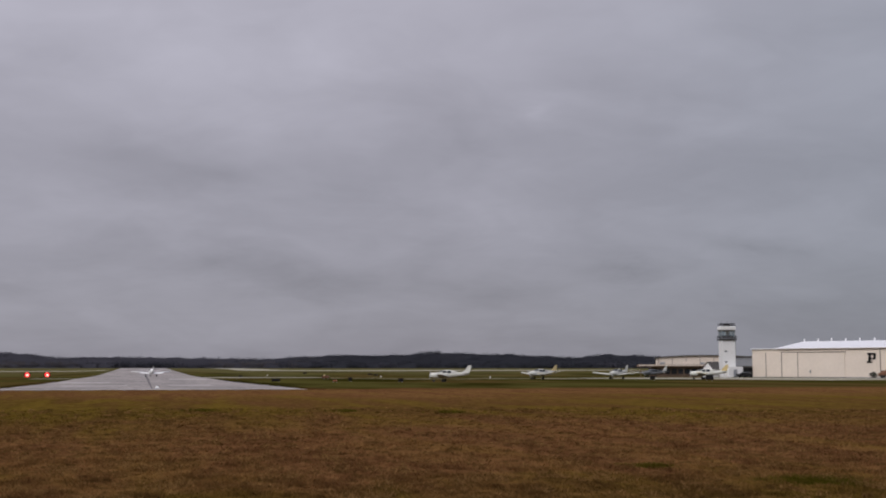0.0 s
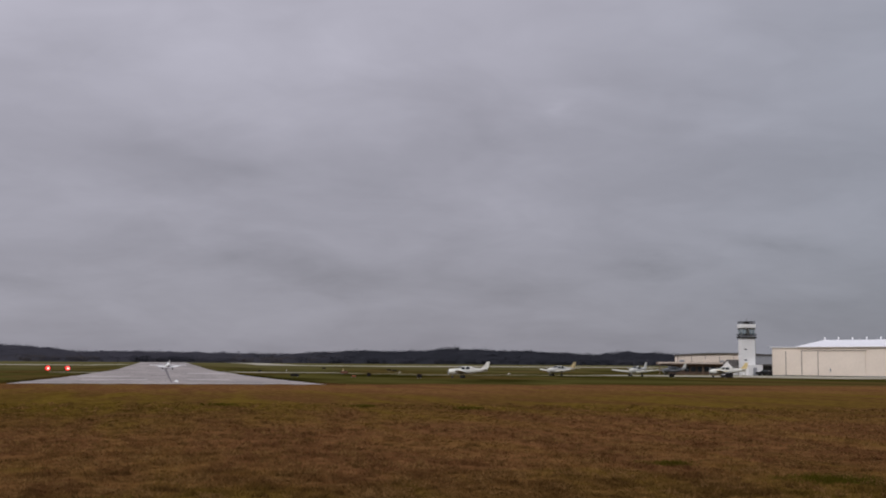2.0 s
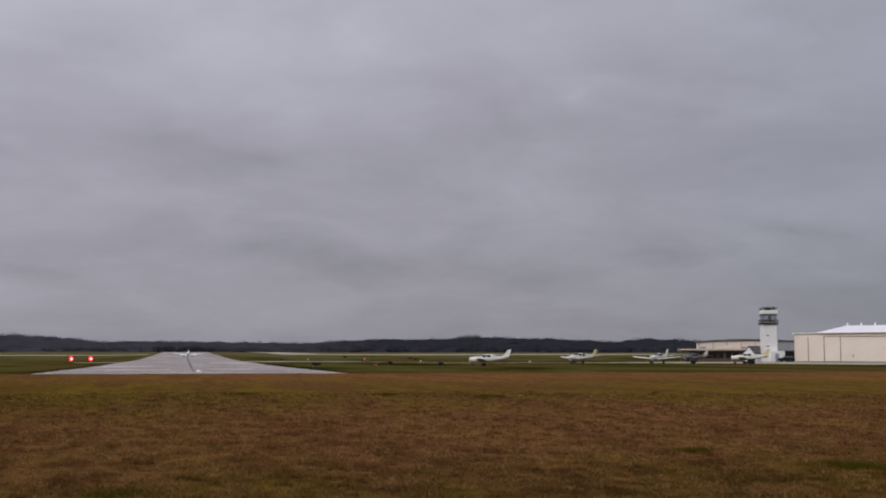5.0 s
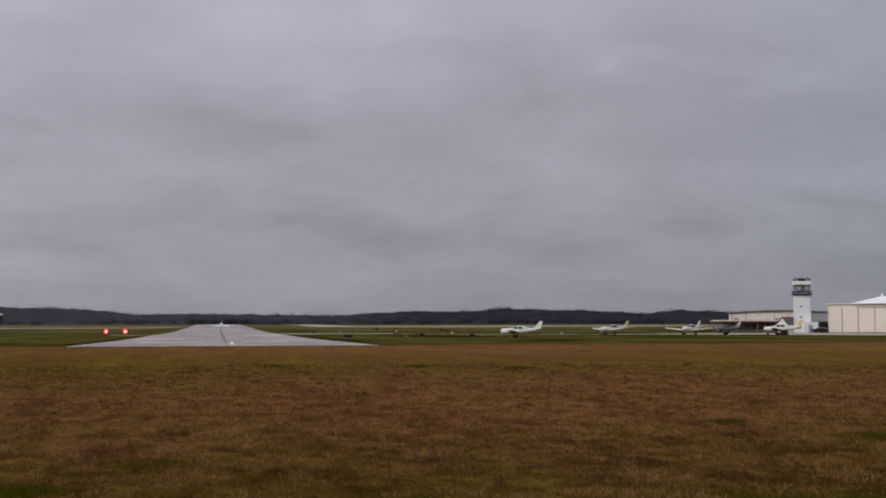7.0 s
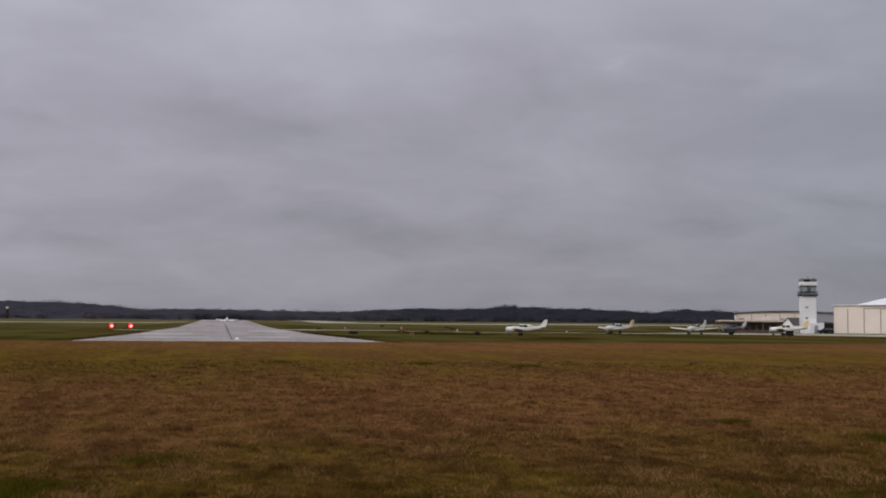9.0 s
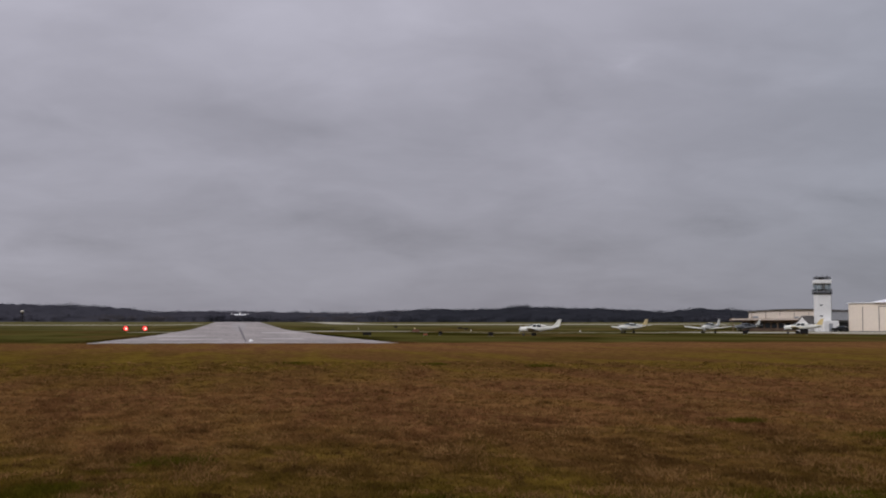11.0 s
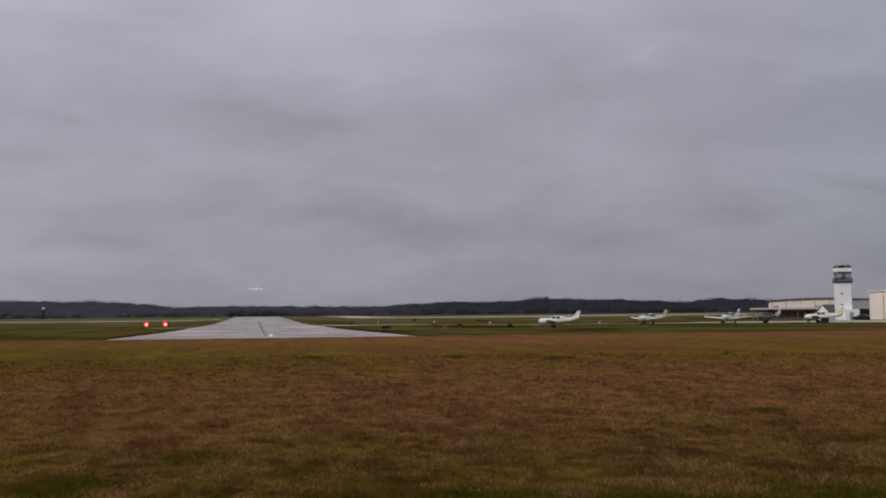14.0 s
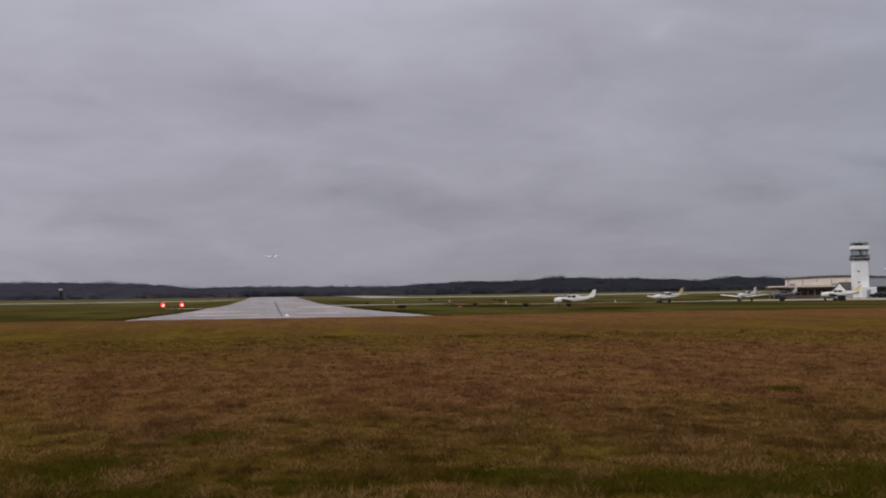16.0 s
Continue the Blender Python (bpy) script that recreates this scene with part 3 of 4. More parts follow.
        fin.faces.new((fin.verts[i], fin.verts[j], fin.verts[5 + j], fin.verts[5 + i]))
    part("tail_fin", fin, tail, p, "gold tail fin" if tail is GOLD else "")
    part("spinner", rod(bmesh.new(), (0, 2.52, 1.22), (0, 2.85, 1.22), 0.16, 0.03, 12), paint, p)
    prop = bmesh.new()
    for s in (-1, 1):
        rod(prop, (0, 2.64, 1.22), (s * 0.60, 2.64, 1.22 + s * 0.70), 0.07, 0.04, 6)
    part("propeller", prop, GREY, p)
    part("stripe", boxed(-0.598, 0.598, -0.9, 0.9, 1.20, 1.27), GOLD if tail is GOLD else GREY, p, "painted cheat line")
    return p


PARKED = "training aeroplanes on the taxiway"
aeroplane(on_ground(13.67, 226, 82), "white low-winged light aeroplane waiting on the taxiway", AIRFRAME, PARKED)
aeroplane(on_ground(17.99, 264, 128), "white light aeroplane with a gold tail on the taxiway", GOLD, PARKED)
aeroplane(on_ground(21.52, 262, 152), "white light aeroplane with a white tail facing the runway's end", AIRFRAME, PARKED)
aeroplane(on_ground(23.09, 318, 128), "dark grey light aeroplane with a white tail before the terminal", AIRFRAME, PARKED, SLATE)
aeroplane(on_ground(25.38, 256, 84), "white light aeroplane with a gold tail beside the control tower", GOLD, PARKED)
departing = aeroplane(pose(0, 395, 0), "white light aeroplane taking off along the runway", WHITE, paint=WHITE, flaps=28.0)


# ---- control tower ----
def control_tower():
    m = on_ground(26.42, 350, 14)
    t = base("control_tower", m, "white concrete control tower with a glazed cab and roof rails", "control tower")
    part("shaft", boxed(-1.849, 1.849, -1.849, 1.849, -0.3, 10.05, bevel=0.06), WHITE, t)
    for z in (4.0, 6.9):
        part("shaft_window", boxed(-1.1, -0.4, -1.892, -1.82, z, z + 0.3), GLASS, t, "small dark stairwell window")
    part("gallery", boxed(-2.21, 2.21, -2.21, 2.21, 10.05, 10.4, bevel=0.04), DARK, t, "dark walkway slab round the cab")
    for sx_, sy_, ex, ey in ((-1, -1, 1, -1), (1, -1, 1, 1), (1, 1, -1, 1), (-1, 1, -1, -1)):
        rail = bmesh.new()
        for z in (10.8, 11.25):
            rod(rail, (2.15 * sx_, 2.15 * sy_, z), (2.15 * ex, 2.15 * ey, z), 0.04, n=6)
        for i in range(8):
            u = i / 7
            rod(rail, (2.15 * (sx_ + (ex - sx_) * u), 2.15 * (sy_ + (ey - sy_) * u), 10.35), (2.15 * (sx_ + (ex - sx_) * u), 2.15 * (sy_ + (ey - sy_) * u), 11.25), 0.035, n=6)
        part("gallery_rail", rail, DARK, t)
    cab = bmesh.new()
    for z0, a, z1, b in ((10.4, 1.591, 12.85, 1.892),):
        lo = [cab.verts.new((s * a, q * a, z0)) for s, q in ((-1, -1), (1, -1), (1, 1), (-1, 1))]
        hi = [cab.verts.new((s * b, q * b, z1)) for s, q in ((-1, -1), (1, -1), (1, 1), (-1, 1))]
        for i in range(4):
            cab.faces.new((lo[i], lo[(i + 1) % 4], hi[(i + 1) % 4], hi[i]))
    glazing = part("cab_glazing", cab, CAB_GLASS, t, "outward-leaning clear cab windows")
    part("console", boxed(-1.2, 1.2, -1.2, 1.2, 10.9, 11.27, bevel=0.05), DARK, t, "dark control desks")
    part("cab_ceiling", boxed(-1.80, 1.80, -1.80, 1.80, 12.5, 12.83), DARK, t, "dark cab ceiling and lowered blinds")
    part("stair_core", boxed(0.1, 0.9, 0.3, 1.0, 10.95, 12.55), GREY, t)
    for i in range(5):
        u = -1 + i * 0.5
        for turn in range(4):
            q = Matrix.Rotation(turn * math.pi / 2, 4, "Z")
            part("mullion", rod(bmesh.new(), q @ Vector((1.608 * u, -1.617, 10.4)), q @ Vector((1.909 * u, -1.918, 12.85)), 0.07 if i in (0, 4) else 0.05, n=6), STEEL, glazing)
    part("cab_sill", boxed(-1.703, 1.703, -1.703, 1.703, 10.4, 10.9), GREY, t)
    part("cab_roof", boxed(-2.064, 2.064, -2.064, 2.064, 12.85, 13.85, bevel=0.08), WHITE, t, "deep white roof fascia")
    for sx_, sy_, ex, ey in ((-1, -1, 1, -1), (1, -1, 1, 1), (1, 1, -1, 1), (-1, 1, -1, -1)):
        rail = bmesh.new()
        for z in (14.2, 14.6):
            rod(rail, (1.892 * sx_, 1.892 * sy_, z), (1.892 * ex, 1.892 * ey, z), 0.045, n=6)
        for i in range(5):
            u = i / 4
            rod(rail, (1.892 * (sx_ + (ex - sx_) * u), 1.892 * (sy_ + (ey - sy_) * u), 13.8), (1.892 * (sx_ + (ex - sx_) * u), 1.892 * (sy_ + (ey - sy_) * u), 14.6), 0.045, n=6)
        part("roof_rail", rail, DARK, t)
    for x, y, h in ((-1.7, -1.2, 15.1), (0.2, 0.4, 15.4), (1.1, -0.8, 14.9), (1.9, 1.5, 15.2)):
        part("antenna", rod(bmesh.new(), (x, y, 13.8), (x, y, h), 0.07, 0.04, 6), DARK, t)
    part("roof_unit", boxed(-0.9, 0.8, -0.6, 0.7, 13.84, 14.5, bevel=0.05), DARK, t)
    part("annex", boxed(-0.7, 3.1, -4.6, -1.858, -0.3, 2.9, bevel=0.05), WHITE, t, "low white entrance block")
    part("annex_door", boxed(0.5, 1.5, -4.65, -4.58, 0, 2.1), GREY, t)
    part("downpipe", rod(bmesh.new(), (1.9, -1.909, 0), (1.9, -1.909, 9.95), 0.05, n=6), STEEL, t)


control_tower()


# ---- hangar ----
def hangar():
    """Local x runs along the front from its far corner to its near one, y into the depth."""
    p, q = Vector((163.0, 313.0)), Vector((182.0, 286.0))
    along = (q - p).normalized()
    m = Matrix.Translation((p.x, p.y, 0)) @ Matrix.Rotation(math.atan2(along.y, along.x), 4, "Z")
    h = base("hangar", m, "large cream metal hangar with white gabled roof and sliding doors", "hangar")
    L, D, E, R = 43.0, 48.4, 7.5, 9.85
    part("front_wall", boxed(0, L, 0, 0.35, -0.4, E), CREAM, h)
    part("back_wall", boxed(0, L, D - 0.35, D, -0.4, E), CREAM, h)
    # the main roof begins past a flat-roofed bay; its verge runs from the eave to the ridge's end
    EAVE_X, RIDGE_X = 6.9, 3.7
    for eave_x, ridge_x, wide in ((EAVE_X, RIDGE_X, 0.3), (L - 0.35, L - 0.35, 0.35)):
        g = bmesh.new()
        low_z = E + 0.2 if eave_x < L / 2 else -0.4
        ring = [(eave_x, 0.36, low_z), (eave_x, D - 0.36, low_z), (eave_x, D - 0.36, E + 0.24), (ridge_x, D / 2, R - 0.05), (eave_x, 0.36, E + 0.24)]
        if eave_x > L / 2:
            ring = [(x, y, min(z, E - 0.02) if k != 3 else R - 0.15) for k, (x, y, z) in enumerate(ring)]
        a = [g.verts.new(v) for v in ring]
        b = [g.verts.new((x + wide, y, z)) for x, y, z in ring]
        g.faces.new(a)
        g.faces.new(b)
        for i in range(5):
            g.faces.new((a[i], a[(i + 1) % 5], b[(i + 1) % 5], b[i]))
        part("gable_wall", g, CREAM, h)
    part("bay_wall", boxed(0, 0.35, 0.36, D - 0.36, -0.4, E), CREAM, h)
    part("bay_roof", boxed(-0.4, EAVE_X + 0.6, -0.46, D + 0.46, E, E + 0.20, bevel=0.03), ROOFW, h, "flat white roof of the end bay")
    for s in (0, 1):
        r = bmesh.new()
        y0, y1 = (-0.5, D / 2) if s == 0 else (D / 2, D + 0.5)
        z0, z1 = (E, R) if s == 0 else (R, E)
        xa, xb = (EAVE_X, RIDGE_X) if s == 0 else (RIDGE_X, EAVE_X)
        plan = ((xa, y0, z0), (L + 0.4, y0, z0), (L + 0.4, y1, z1), (xb, y1, z1))
        lo = [r.verts.new(v) for v in plan]
        hi = [r.verts.new((x, y, z + 0.22)) for x, y, z in plan]
        r.faces.new(lo)
        r.faces.new(hi)
        for i in range(4):
            r.faces.new((lo[i], lo[(i + 1) % 4], hi[(i + 1) % 4], hi[i]))
        slope = part("roof_slope", r, ROOFW, h, "white standing-seam roof")
        if s == 0:
            for i in range(18):
                x = 7.4 + i * 2.0
                part("roof_seam", rod(bmesh.new(), (x, y0, z0 + 0.23), (x, y1, z1 + 0.23), 0.035, n=4), ROOFW, slope)
    for x in (4.01, 8.12, 12.17, 16.32, 20.41, 24.59, 28.71):
        v = bmesh.new()
        rod(v, (x, D / 2, R), (x, D / 2, R + 0.75), 0.20, n=10)
        rod(v, (x, D / 2, R + 0.75), (x, D / 2, R + 1.0), 0.30, 0.08, n=10)
        part("roof_vent", v, ROOFW, h)
    part("eave_trim", boxed(EAVE_X + 0.7, L + 0.3, -0.58, -0.5, E - 0.04, E + 0.12), GUTTER, h, "dull brown eave gutter")
    part("door_rail", boxed(8.52, 26.62, -0.30, 0.0, 6.55, 6.75), SEAM, h, "dark overhead door rail")
    for x0, x1, y in ((4.21, 8.69, -0.16), (8.85, 13.25, -0.26), (13.41, 26.31, -0.16)):
        d = part("hangar_door", boxed(x0, x1, y, y + 0.14, 0.05, 6.54), CREAM, h, "cream sliding hangar door")
        part("door_edge", boxed(x0 - 0.20, x0 + 0.03, y - 0.04, y + 0.10, 0.05, 6.54), SEAM, d)
        for i in range(1, int((x1 - x0) / 1.3)):
            part("rib", boxed(x0 + i * 1.3 - 0.03, x0 + i * 1.3 + 0.03, y - 0.025, y, 0.06, 6.52), CREAM, d)
    for i in range(14):
        x = 26.93 + i * 1.1
        part("siding_rib", boxed(x, x + 0.07, -0.03, 0.0, 0.0, E - 0.2), CREAM, h)
    for i in range(3):
        x = 0.8 + i * 1.1
        part("siding_rib", boxed(x, x + 0.07, -0.03, 0.0, 0.0, E - 0.2), CREAM, h)
    part("wall_box", boxed(16.72, 17.0, -0.40, -0.17, 1.2, 1.9), GREY, h, "small grey switch box")
    part("corner_trim", boxed(35.64, 35.86, -0.10, 0.0, -0.3, E - 0.13), SEAM, h)
    part("base_course", boxed(0, L, -0.06, 0.0, -0.4, 0.05), GREY, h)
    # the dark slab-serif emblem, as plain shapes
    e = bmesh.new()
    x0, z0 = 32.07, 3.75

    def slant(x1, x2, z1, z2):
        sh = 0.10
        vs = []
        for y in (-0.16, -0.04):
            vs.append([e.verts.new((x0 + x * 0.62 + sh * z, y, z0 + z)) for x, z in ((x1, z1), (x2, z1), (x2, z2), (x1, z2))])
        e.faces.new(vs[0])
        e.faces.new(vs[1])
        for i in range(4):
            e.faces.new((vs[0][i], vs[0][(i + 1) % 4], vs[1][(i + 1) % 4], vs[1][i]))

    slant(0.8, 1.8, 0.3, 2.4)
    slant(0.2, 2.5, 0.0, 0.42)
    slant(0.2, 3.4, 2.0, 2.55)
    slant(1.8, 3.6, 0.85, 1.3)
    slant(2.9, 3.8, 1.0, 2.4)
    part("emblem", e, DARK, h, "dark slanted block emblem")


hangar()


# ---- buildings behind ----
def arched_building():
    m = on_ground(25.53, 425, 4)
    b = base("arched_building", m, "long cream building with a low dark arched roof", "building")
    w, d, e = 16.2, 22.0, 6.1
    part("front_wall", boxed(-w, w, 0, 0.4, -0.5, e), CREAM, b)
    part("back_wall", boxed(-w, w, d - 0.4, d, -0.5, e), CREAM, b)
    for s in (-1, 1):
        part("side_wall", boxed(*sorted((s * w, s * (w - 0.4))), 0.4, d - 0.4, -0.5, e), CREAM, b)
    r = bmesh.new()
    rows = []
    for i in range(13):
        u = -1 + i / 6
        z = e + 0.7 * (1 - u * u) + 0.05
        rows.append([r.verts.new((u * (w + 0.4), y, z + dz)) for y, dz in ((-0.5, 0), (d + 0.5, 0), (d + 0.5, 0.3), (-0.5, 0.3))])
    for a, c in zip(rows, rows[1:]):
        for i in range(4):
            r.faces.new((a[i], a[(i + 1) % 4], c[(i + 1) % 4], c[i]))
    r.faces.new(rows[0])
    r.faces.new(rows[-1])
    part("roof", r, DARKROOF, b, "low dark arched roof")
    g = bmesh.new()
    for i in range(12):
        u0, u1 = -1 + i / 6, -1 + (i + 1) / 6
        g.faces.new([g.verts.new(v) for v in ((u0 * w, 0.2, e - 0.02), (u1 * w, 0.2, e - 0.02), (u1 * w, 0.2, e + 0.7 * (1 - u1 * u1) + 0.06), (u0 * w, 0.2, e + 0.7 * (1 - u0 * u0) + 0.06))])
    part("gable", g, CREAM, b)
    for i in range(8):
        x = -w + 0.25 + i * (2 * w - 0.5) / 7
        part("pilaster", boxed(x - 0.12, x + 0.12, -0.14, 0.0, -0.3, e), GUTTER, b)


def terminal():
    m = on_ground(24.38, 385, 6)
    b = base("terminal_building", m, "low brown terminal with a deep flat canopy and dark glazing", "building")
    part("body", boxed(-9.0, 13.5, 1.2, 8.0, -0.3, 3.3), BROWN, b)
    part("canopy", boxed(-12.6, 14.0, -1.6, 8.6, 3.0, 3.75, bevel=0.05), BROWN, b, "deep brown flat canopy")
    part("canopy_trim", boxed(-12.7, 14.1, -1.72, -1.6, 3.35, 3.65), CREAM, b)
    for i in range(11):
        x = -8.7 + i * 2.0
        part("pane", boxed(x, x + 1.5, 1.10, 1.19, 0.9, 2.4), GLASS, b)
    for i in range(5):
        x = -12.2 + i * 6.4
        part("canopy_post", rod(bmesh.new(), (x, -1.2, -0.2), (x, -1.2, 3.0), 0.10, n=8), BROWN, b)
    for x, w, h in ((-6.0, 1.5, 0.7), (1.0, 2.2, 0.9), (6.2, 1.2, 0.6), (9.5, 1.8, 0.8)):
        part("roof_unit", boxed(x, x + w, 2.0, 3.6, 3.74, 3.74 + h, bevel=0.05), CREAM if w > 1.6 else GREY, b)


def small_gabled_hut():
    m = on_ground(25.78, 352, -38)
    b = base("gabled_hut", m, "small white hut with a dark gabled roof", "hut")
    g = bmesh.new()
    ring = [(-1.7, -0.2), (1.7, -0.2), (1.7, 2.4), (0.0, 4.1), (-1.7, 2.4)]
    front, back = ([g.verts.new((x, y, z)) for x, z in ring] for y in (-2.2, 2.2))
    g.faces.new(front)
    g.faces.new(back)
    for i in range(5):
        g.faces.new((front[i], front[(i + 1) % 5], back[(i + 1) % 5], back[i]))
    part("wall", g, WHITE, b)
    for side in (-1, 1):
        r = bmesh.new()
        lo = [r.verts.new(v) for v in ((0, -2.45, 4.11), (side * 1.95, -2.45, 2.16), (side * 1.95, 2.45, 2.16), (0, 2.45, 4.11))]
        hi = [r.verts.new(v.co + Vector((0, 0, 0.16))) for v in lo]
        r.faces.new(lo)
        r.faces.new(hi)
        for i in range(4):
            r.faces.new((lo[i], lo[(i + 1) % 4], hi[(i + 1) % 4], hi[i]))
        part("roof", r, DARKROOF, b, "dark gabled roof")
    part("door", boxed(-0.45, 0.45, -2.25, -2.19, 0, 2.0), GREY, b)


def shaded_end_block():
    m = on_ground(27.21, 372, 8)
    b = base("shaded_end_block", m, "grey flat-roofed block standing for the arched building's shaded end", "building")
    # added block; its grey paint gives the shade on the arched building's end
    part("body", boxed(-3.4, 4.2, 0, 9.0, -0.3, 5.6), GREY, b)
    part("parapet", boxed(-3.6, 4.4, -0.2, 9.2, 5.6, 6.05), DARKROOF, b)
    part("awning", boxed(-3.6, 3.6, -2.0, -0.02, 2.9, 3.15), DARKROOF, b)
    part("doorway", boxed(-2.6, 2.4, -0.06, -0.01, 0, 2.6), GLASS, b)


def car(m, paint, label):
    c = base("car", m, label, "car")
    part("body", loft([oval(2.1, 0.62, 1.5, 0.5, 12, 4), oval(1.9, 0.66, 1.72, 0.62, 12, 4), oval(-1.8, 0.70, 1.74, 0.68, 12, 4), oval(-2.1, 0.66, 1.55, 0.5, 12, 4)]), paint, c, smooth=True)
    part("cabin", loft([oval(1.0, 1.02, 1.40, 0.1, 12, 4), oval(0.4, 1.22, 1.42, 0.5, 12, 4), oval(-1.0, 1.24, 1.42, 0.5, 12, 4), oval(-1.8, 1.02, 1.40, 0.1, 12, 4)]), GLASS, c, "dark windows", True)
    part("roof", boxed(-0.62, 0.62, -0.95, 0.35, 1.46, 1.52, bevel=0.02), paint, c)
    for sx_ in (-0.8, 0.8):
        for y in (-1.3, 1.3):
            part("wheel", rod(bmesh.new(), (sx_ - 0.1, y, 0.33), (sx_ + 0.1, y, 0.33), 0.33, n=14), TYRE, c)


arched_building()
terminal()
small_gabled_hut()
shaded_end_block()
car(on_ground(27.16, 345, 80), DARK, "dark car parked at the foot of the control tower")


def service_truck(m):
    t = base("service_truck", m, "red-brown service truck beside the hangar wall", "truck")
    part("cargo_box", boxed(-1.0, 1.0, -2.2, 0.7, 0.7, 2.2, bevel=0.05), ORANGE, t, "faded orange cargo box")
    part("cab", loft([oval(0.8, 1.25, 1.9, 1.3, 12, 5), oval(1.6, 1.2, 1.9, 1.2, 12, 5), oval(2.1, 1.0, 1.8, 0.8, 12, 5), oval(2.5, 0.9, 1.6, 0.5, 12, 5)]), RUST, t)
    part("windscreen", boxed(-0.85, 0.85, 1.55, 1.78, 1.35, 1.78), GLASS, t)
    part("chassis", boxed(-0.8, 0.8, -2.1, 2.3, 0.45, 0.7), DARK, t)
    for x in (-0.85, 0.85):
        for y in (-1.4, 1.6):
            part("wheel", rod(bmesh.new(), (x - 0.12, y, 0.4), (x + 0.12, y, 0.4), 0.4, n=14), TYRE, t)


service_truck(on_ground(33.28, 300, 82))


def shrub(m):
    rng = random.Random(5)
    b = base("shrub", m, "dark leafy shrub at the hangar wall", "shrub")
    stem, leaf = bmesh.new(), bmesh.new()
    for i in range(7):
        a = i * 0.9
        rod(stem, (0, 0, -0.1), (math.cos(a) * 0.6, math.sin(a) * 0.6, 0.9), 0.05, 0.02, 5)
    for i in range(420):
        v = Vector((rng.gauss(0, 1), rng.gauss(0, 1), rng.gauss(0, 1))).normalized() * rng.uniform(0.4, 1.0)
        c = Vector((v.x * 1.1, v.y * 0.8, 0.75 + v.z * 0.75))
        q = Euler((rng.uniform(0, 6), rng.uniform(0, 6), 0)).to_matrix()
        leaf.faces.new([leaf.verts.new(c + q @ Vector(k)) for k in ((-0.12, 0, 0), (0, -0.06, 0), (0.12, 0, 0), (0, 0.06, 0))])
    part("stems", stem, BARK, b)
    part("foliage", leaf, SHRUB, b)


shrub(on_ground(32.60, 305, 0))


# ---- airfield furniture ----
def sign(az, d, w, h, face, label, group=""):
    b = base("airfield_sign", on_ground(az, d), label, "sign", group)
    part("panel", boxed(-w / 2, w / 2, -0.12, 0.12, 0.18, 0.18 + h, bevel=0.03), face, b)
    part("frame", boxed(-w / 2 - 0.04, w / 2 + 0.04, -0.08, 0.08, 0.14, 0.22 + h, bevel=0.02), DARK, b)
    for x in (-w * 0.35, w * 0.35):
        part("leg", rod(bmesh.new(), (x, 0, -0.1), (x, 0, 0.2), 0.04, n=6), STEEL, b)
    return b


SIGNS = "guidance signs along the taxiways"
sign(5.99, 209, 1.35, 0.38, DARK, "low black taxiway guidance sign in mown grass", SIGNS)
sign(8.23, 272, 1.5, 0.5, RUST, "red-brown taxiway guidance sign in mown grass", SIGNS)
sign(8.67, 205, 0.7, 0.22, ORANGE, "small orange marker board in mown grass", SIGNS)
sign(9.36, 232, 0.6, 0.5, DARK, "small black guidance sign in mown grass", SIGNS)
sign(10.27, 470, 1.6, 0.45, DARK, "black guidance sign far across the field", SIGNS)
sign(10.53, 440, 1.5, 0.4, DARK, "low black guidance sign far across the field", SIGNS)
sign(11.67, 209, 0.75, 0.5, DARK, "small black guidance sign beside the taxiway", SIGNS)
sign(7.30, 500, 1.3, 0.5, DARK, "small dark sign beside the far taxiway", SIGNS)
sign(23.11, 240, 0.85, 0.62, DARK, "small black guidance sign on the apron's edge", SIGNS)
sign(25.63, 236, 1.35, 0.85, DARK, "black guidance sign at the apron's edge", SIGNS)
sign(4.41, 330, 0.8, 0.3, DARK, "low dark marker in the grass beside the runway", SIGNS)


def marker(az, d, r, h, material, label):
    b = base("field_marker", on_ground(az, d), label, "marker", "markers on the airfield")
    part("post", rod(bmesh.new(), (0, 0, -0.1), (0, 0, h * 0.35), r * 0.3, n=8), STEEL, b)
    part("cone", rod(bmesh.new(), (0, 0, h * 0.3), (0, 0, h), r, r * 0.35, 10), material, b)


# unlit yellow cone in place of a flashing amber light
marker(8.18, 280, 0.26, 1.0, GOLD, "yellow cone behind a sign, standing in for a flashing amber light")
marker(5.61, 430, 0.22, 0.6, LINE, "small dull white field marker in grass")
marker(15.76, 292, 0.26, 0.42, LINE, "small pale marker beside the taxiway")
marker(10.76, 330, 0.26, 0.42, LINE, "small pale marker near the taxiway")
marker(0.73, 131, 0.24, 0.28, WHITE, "white marker at the runway's near end")


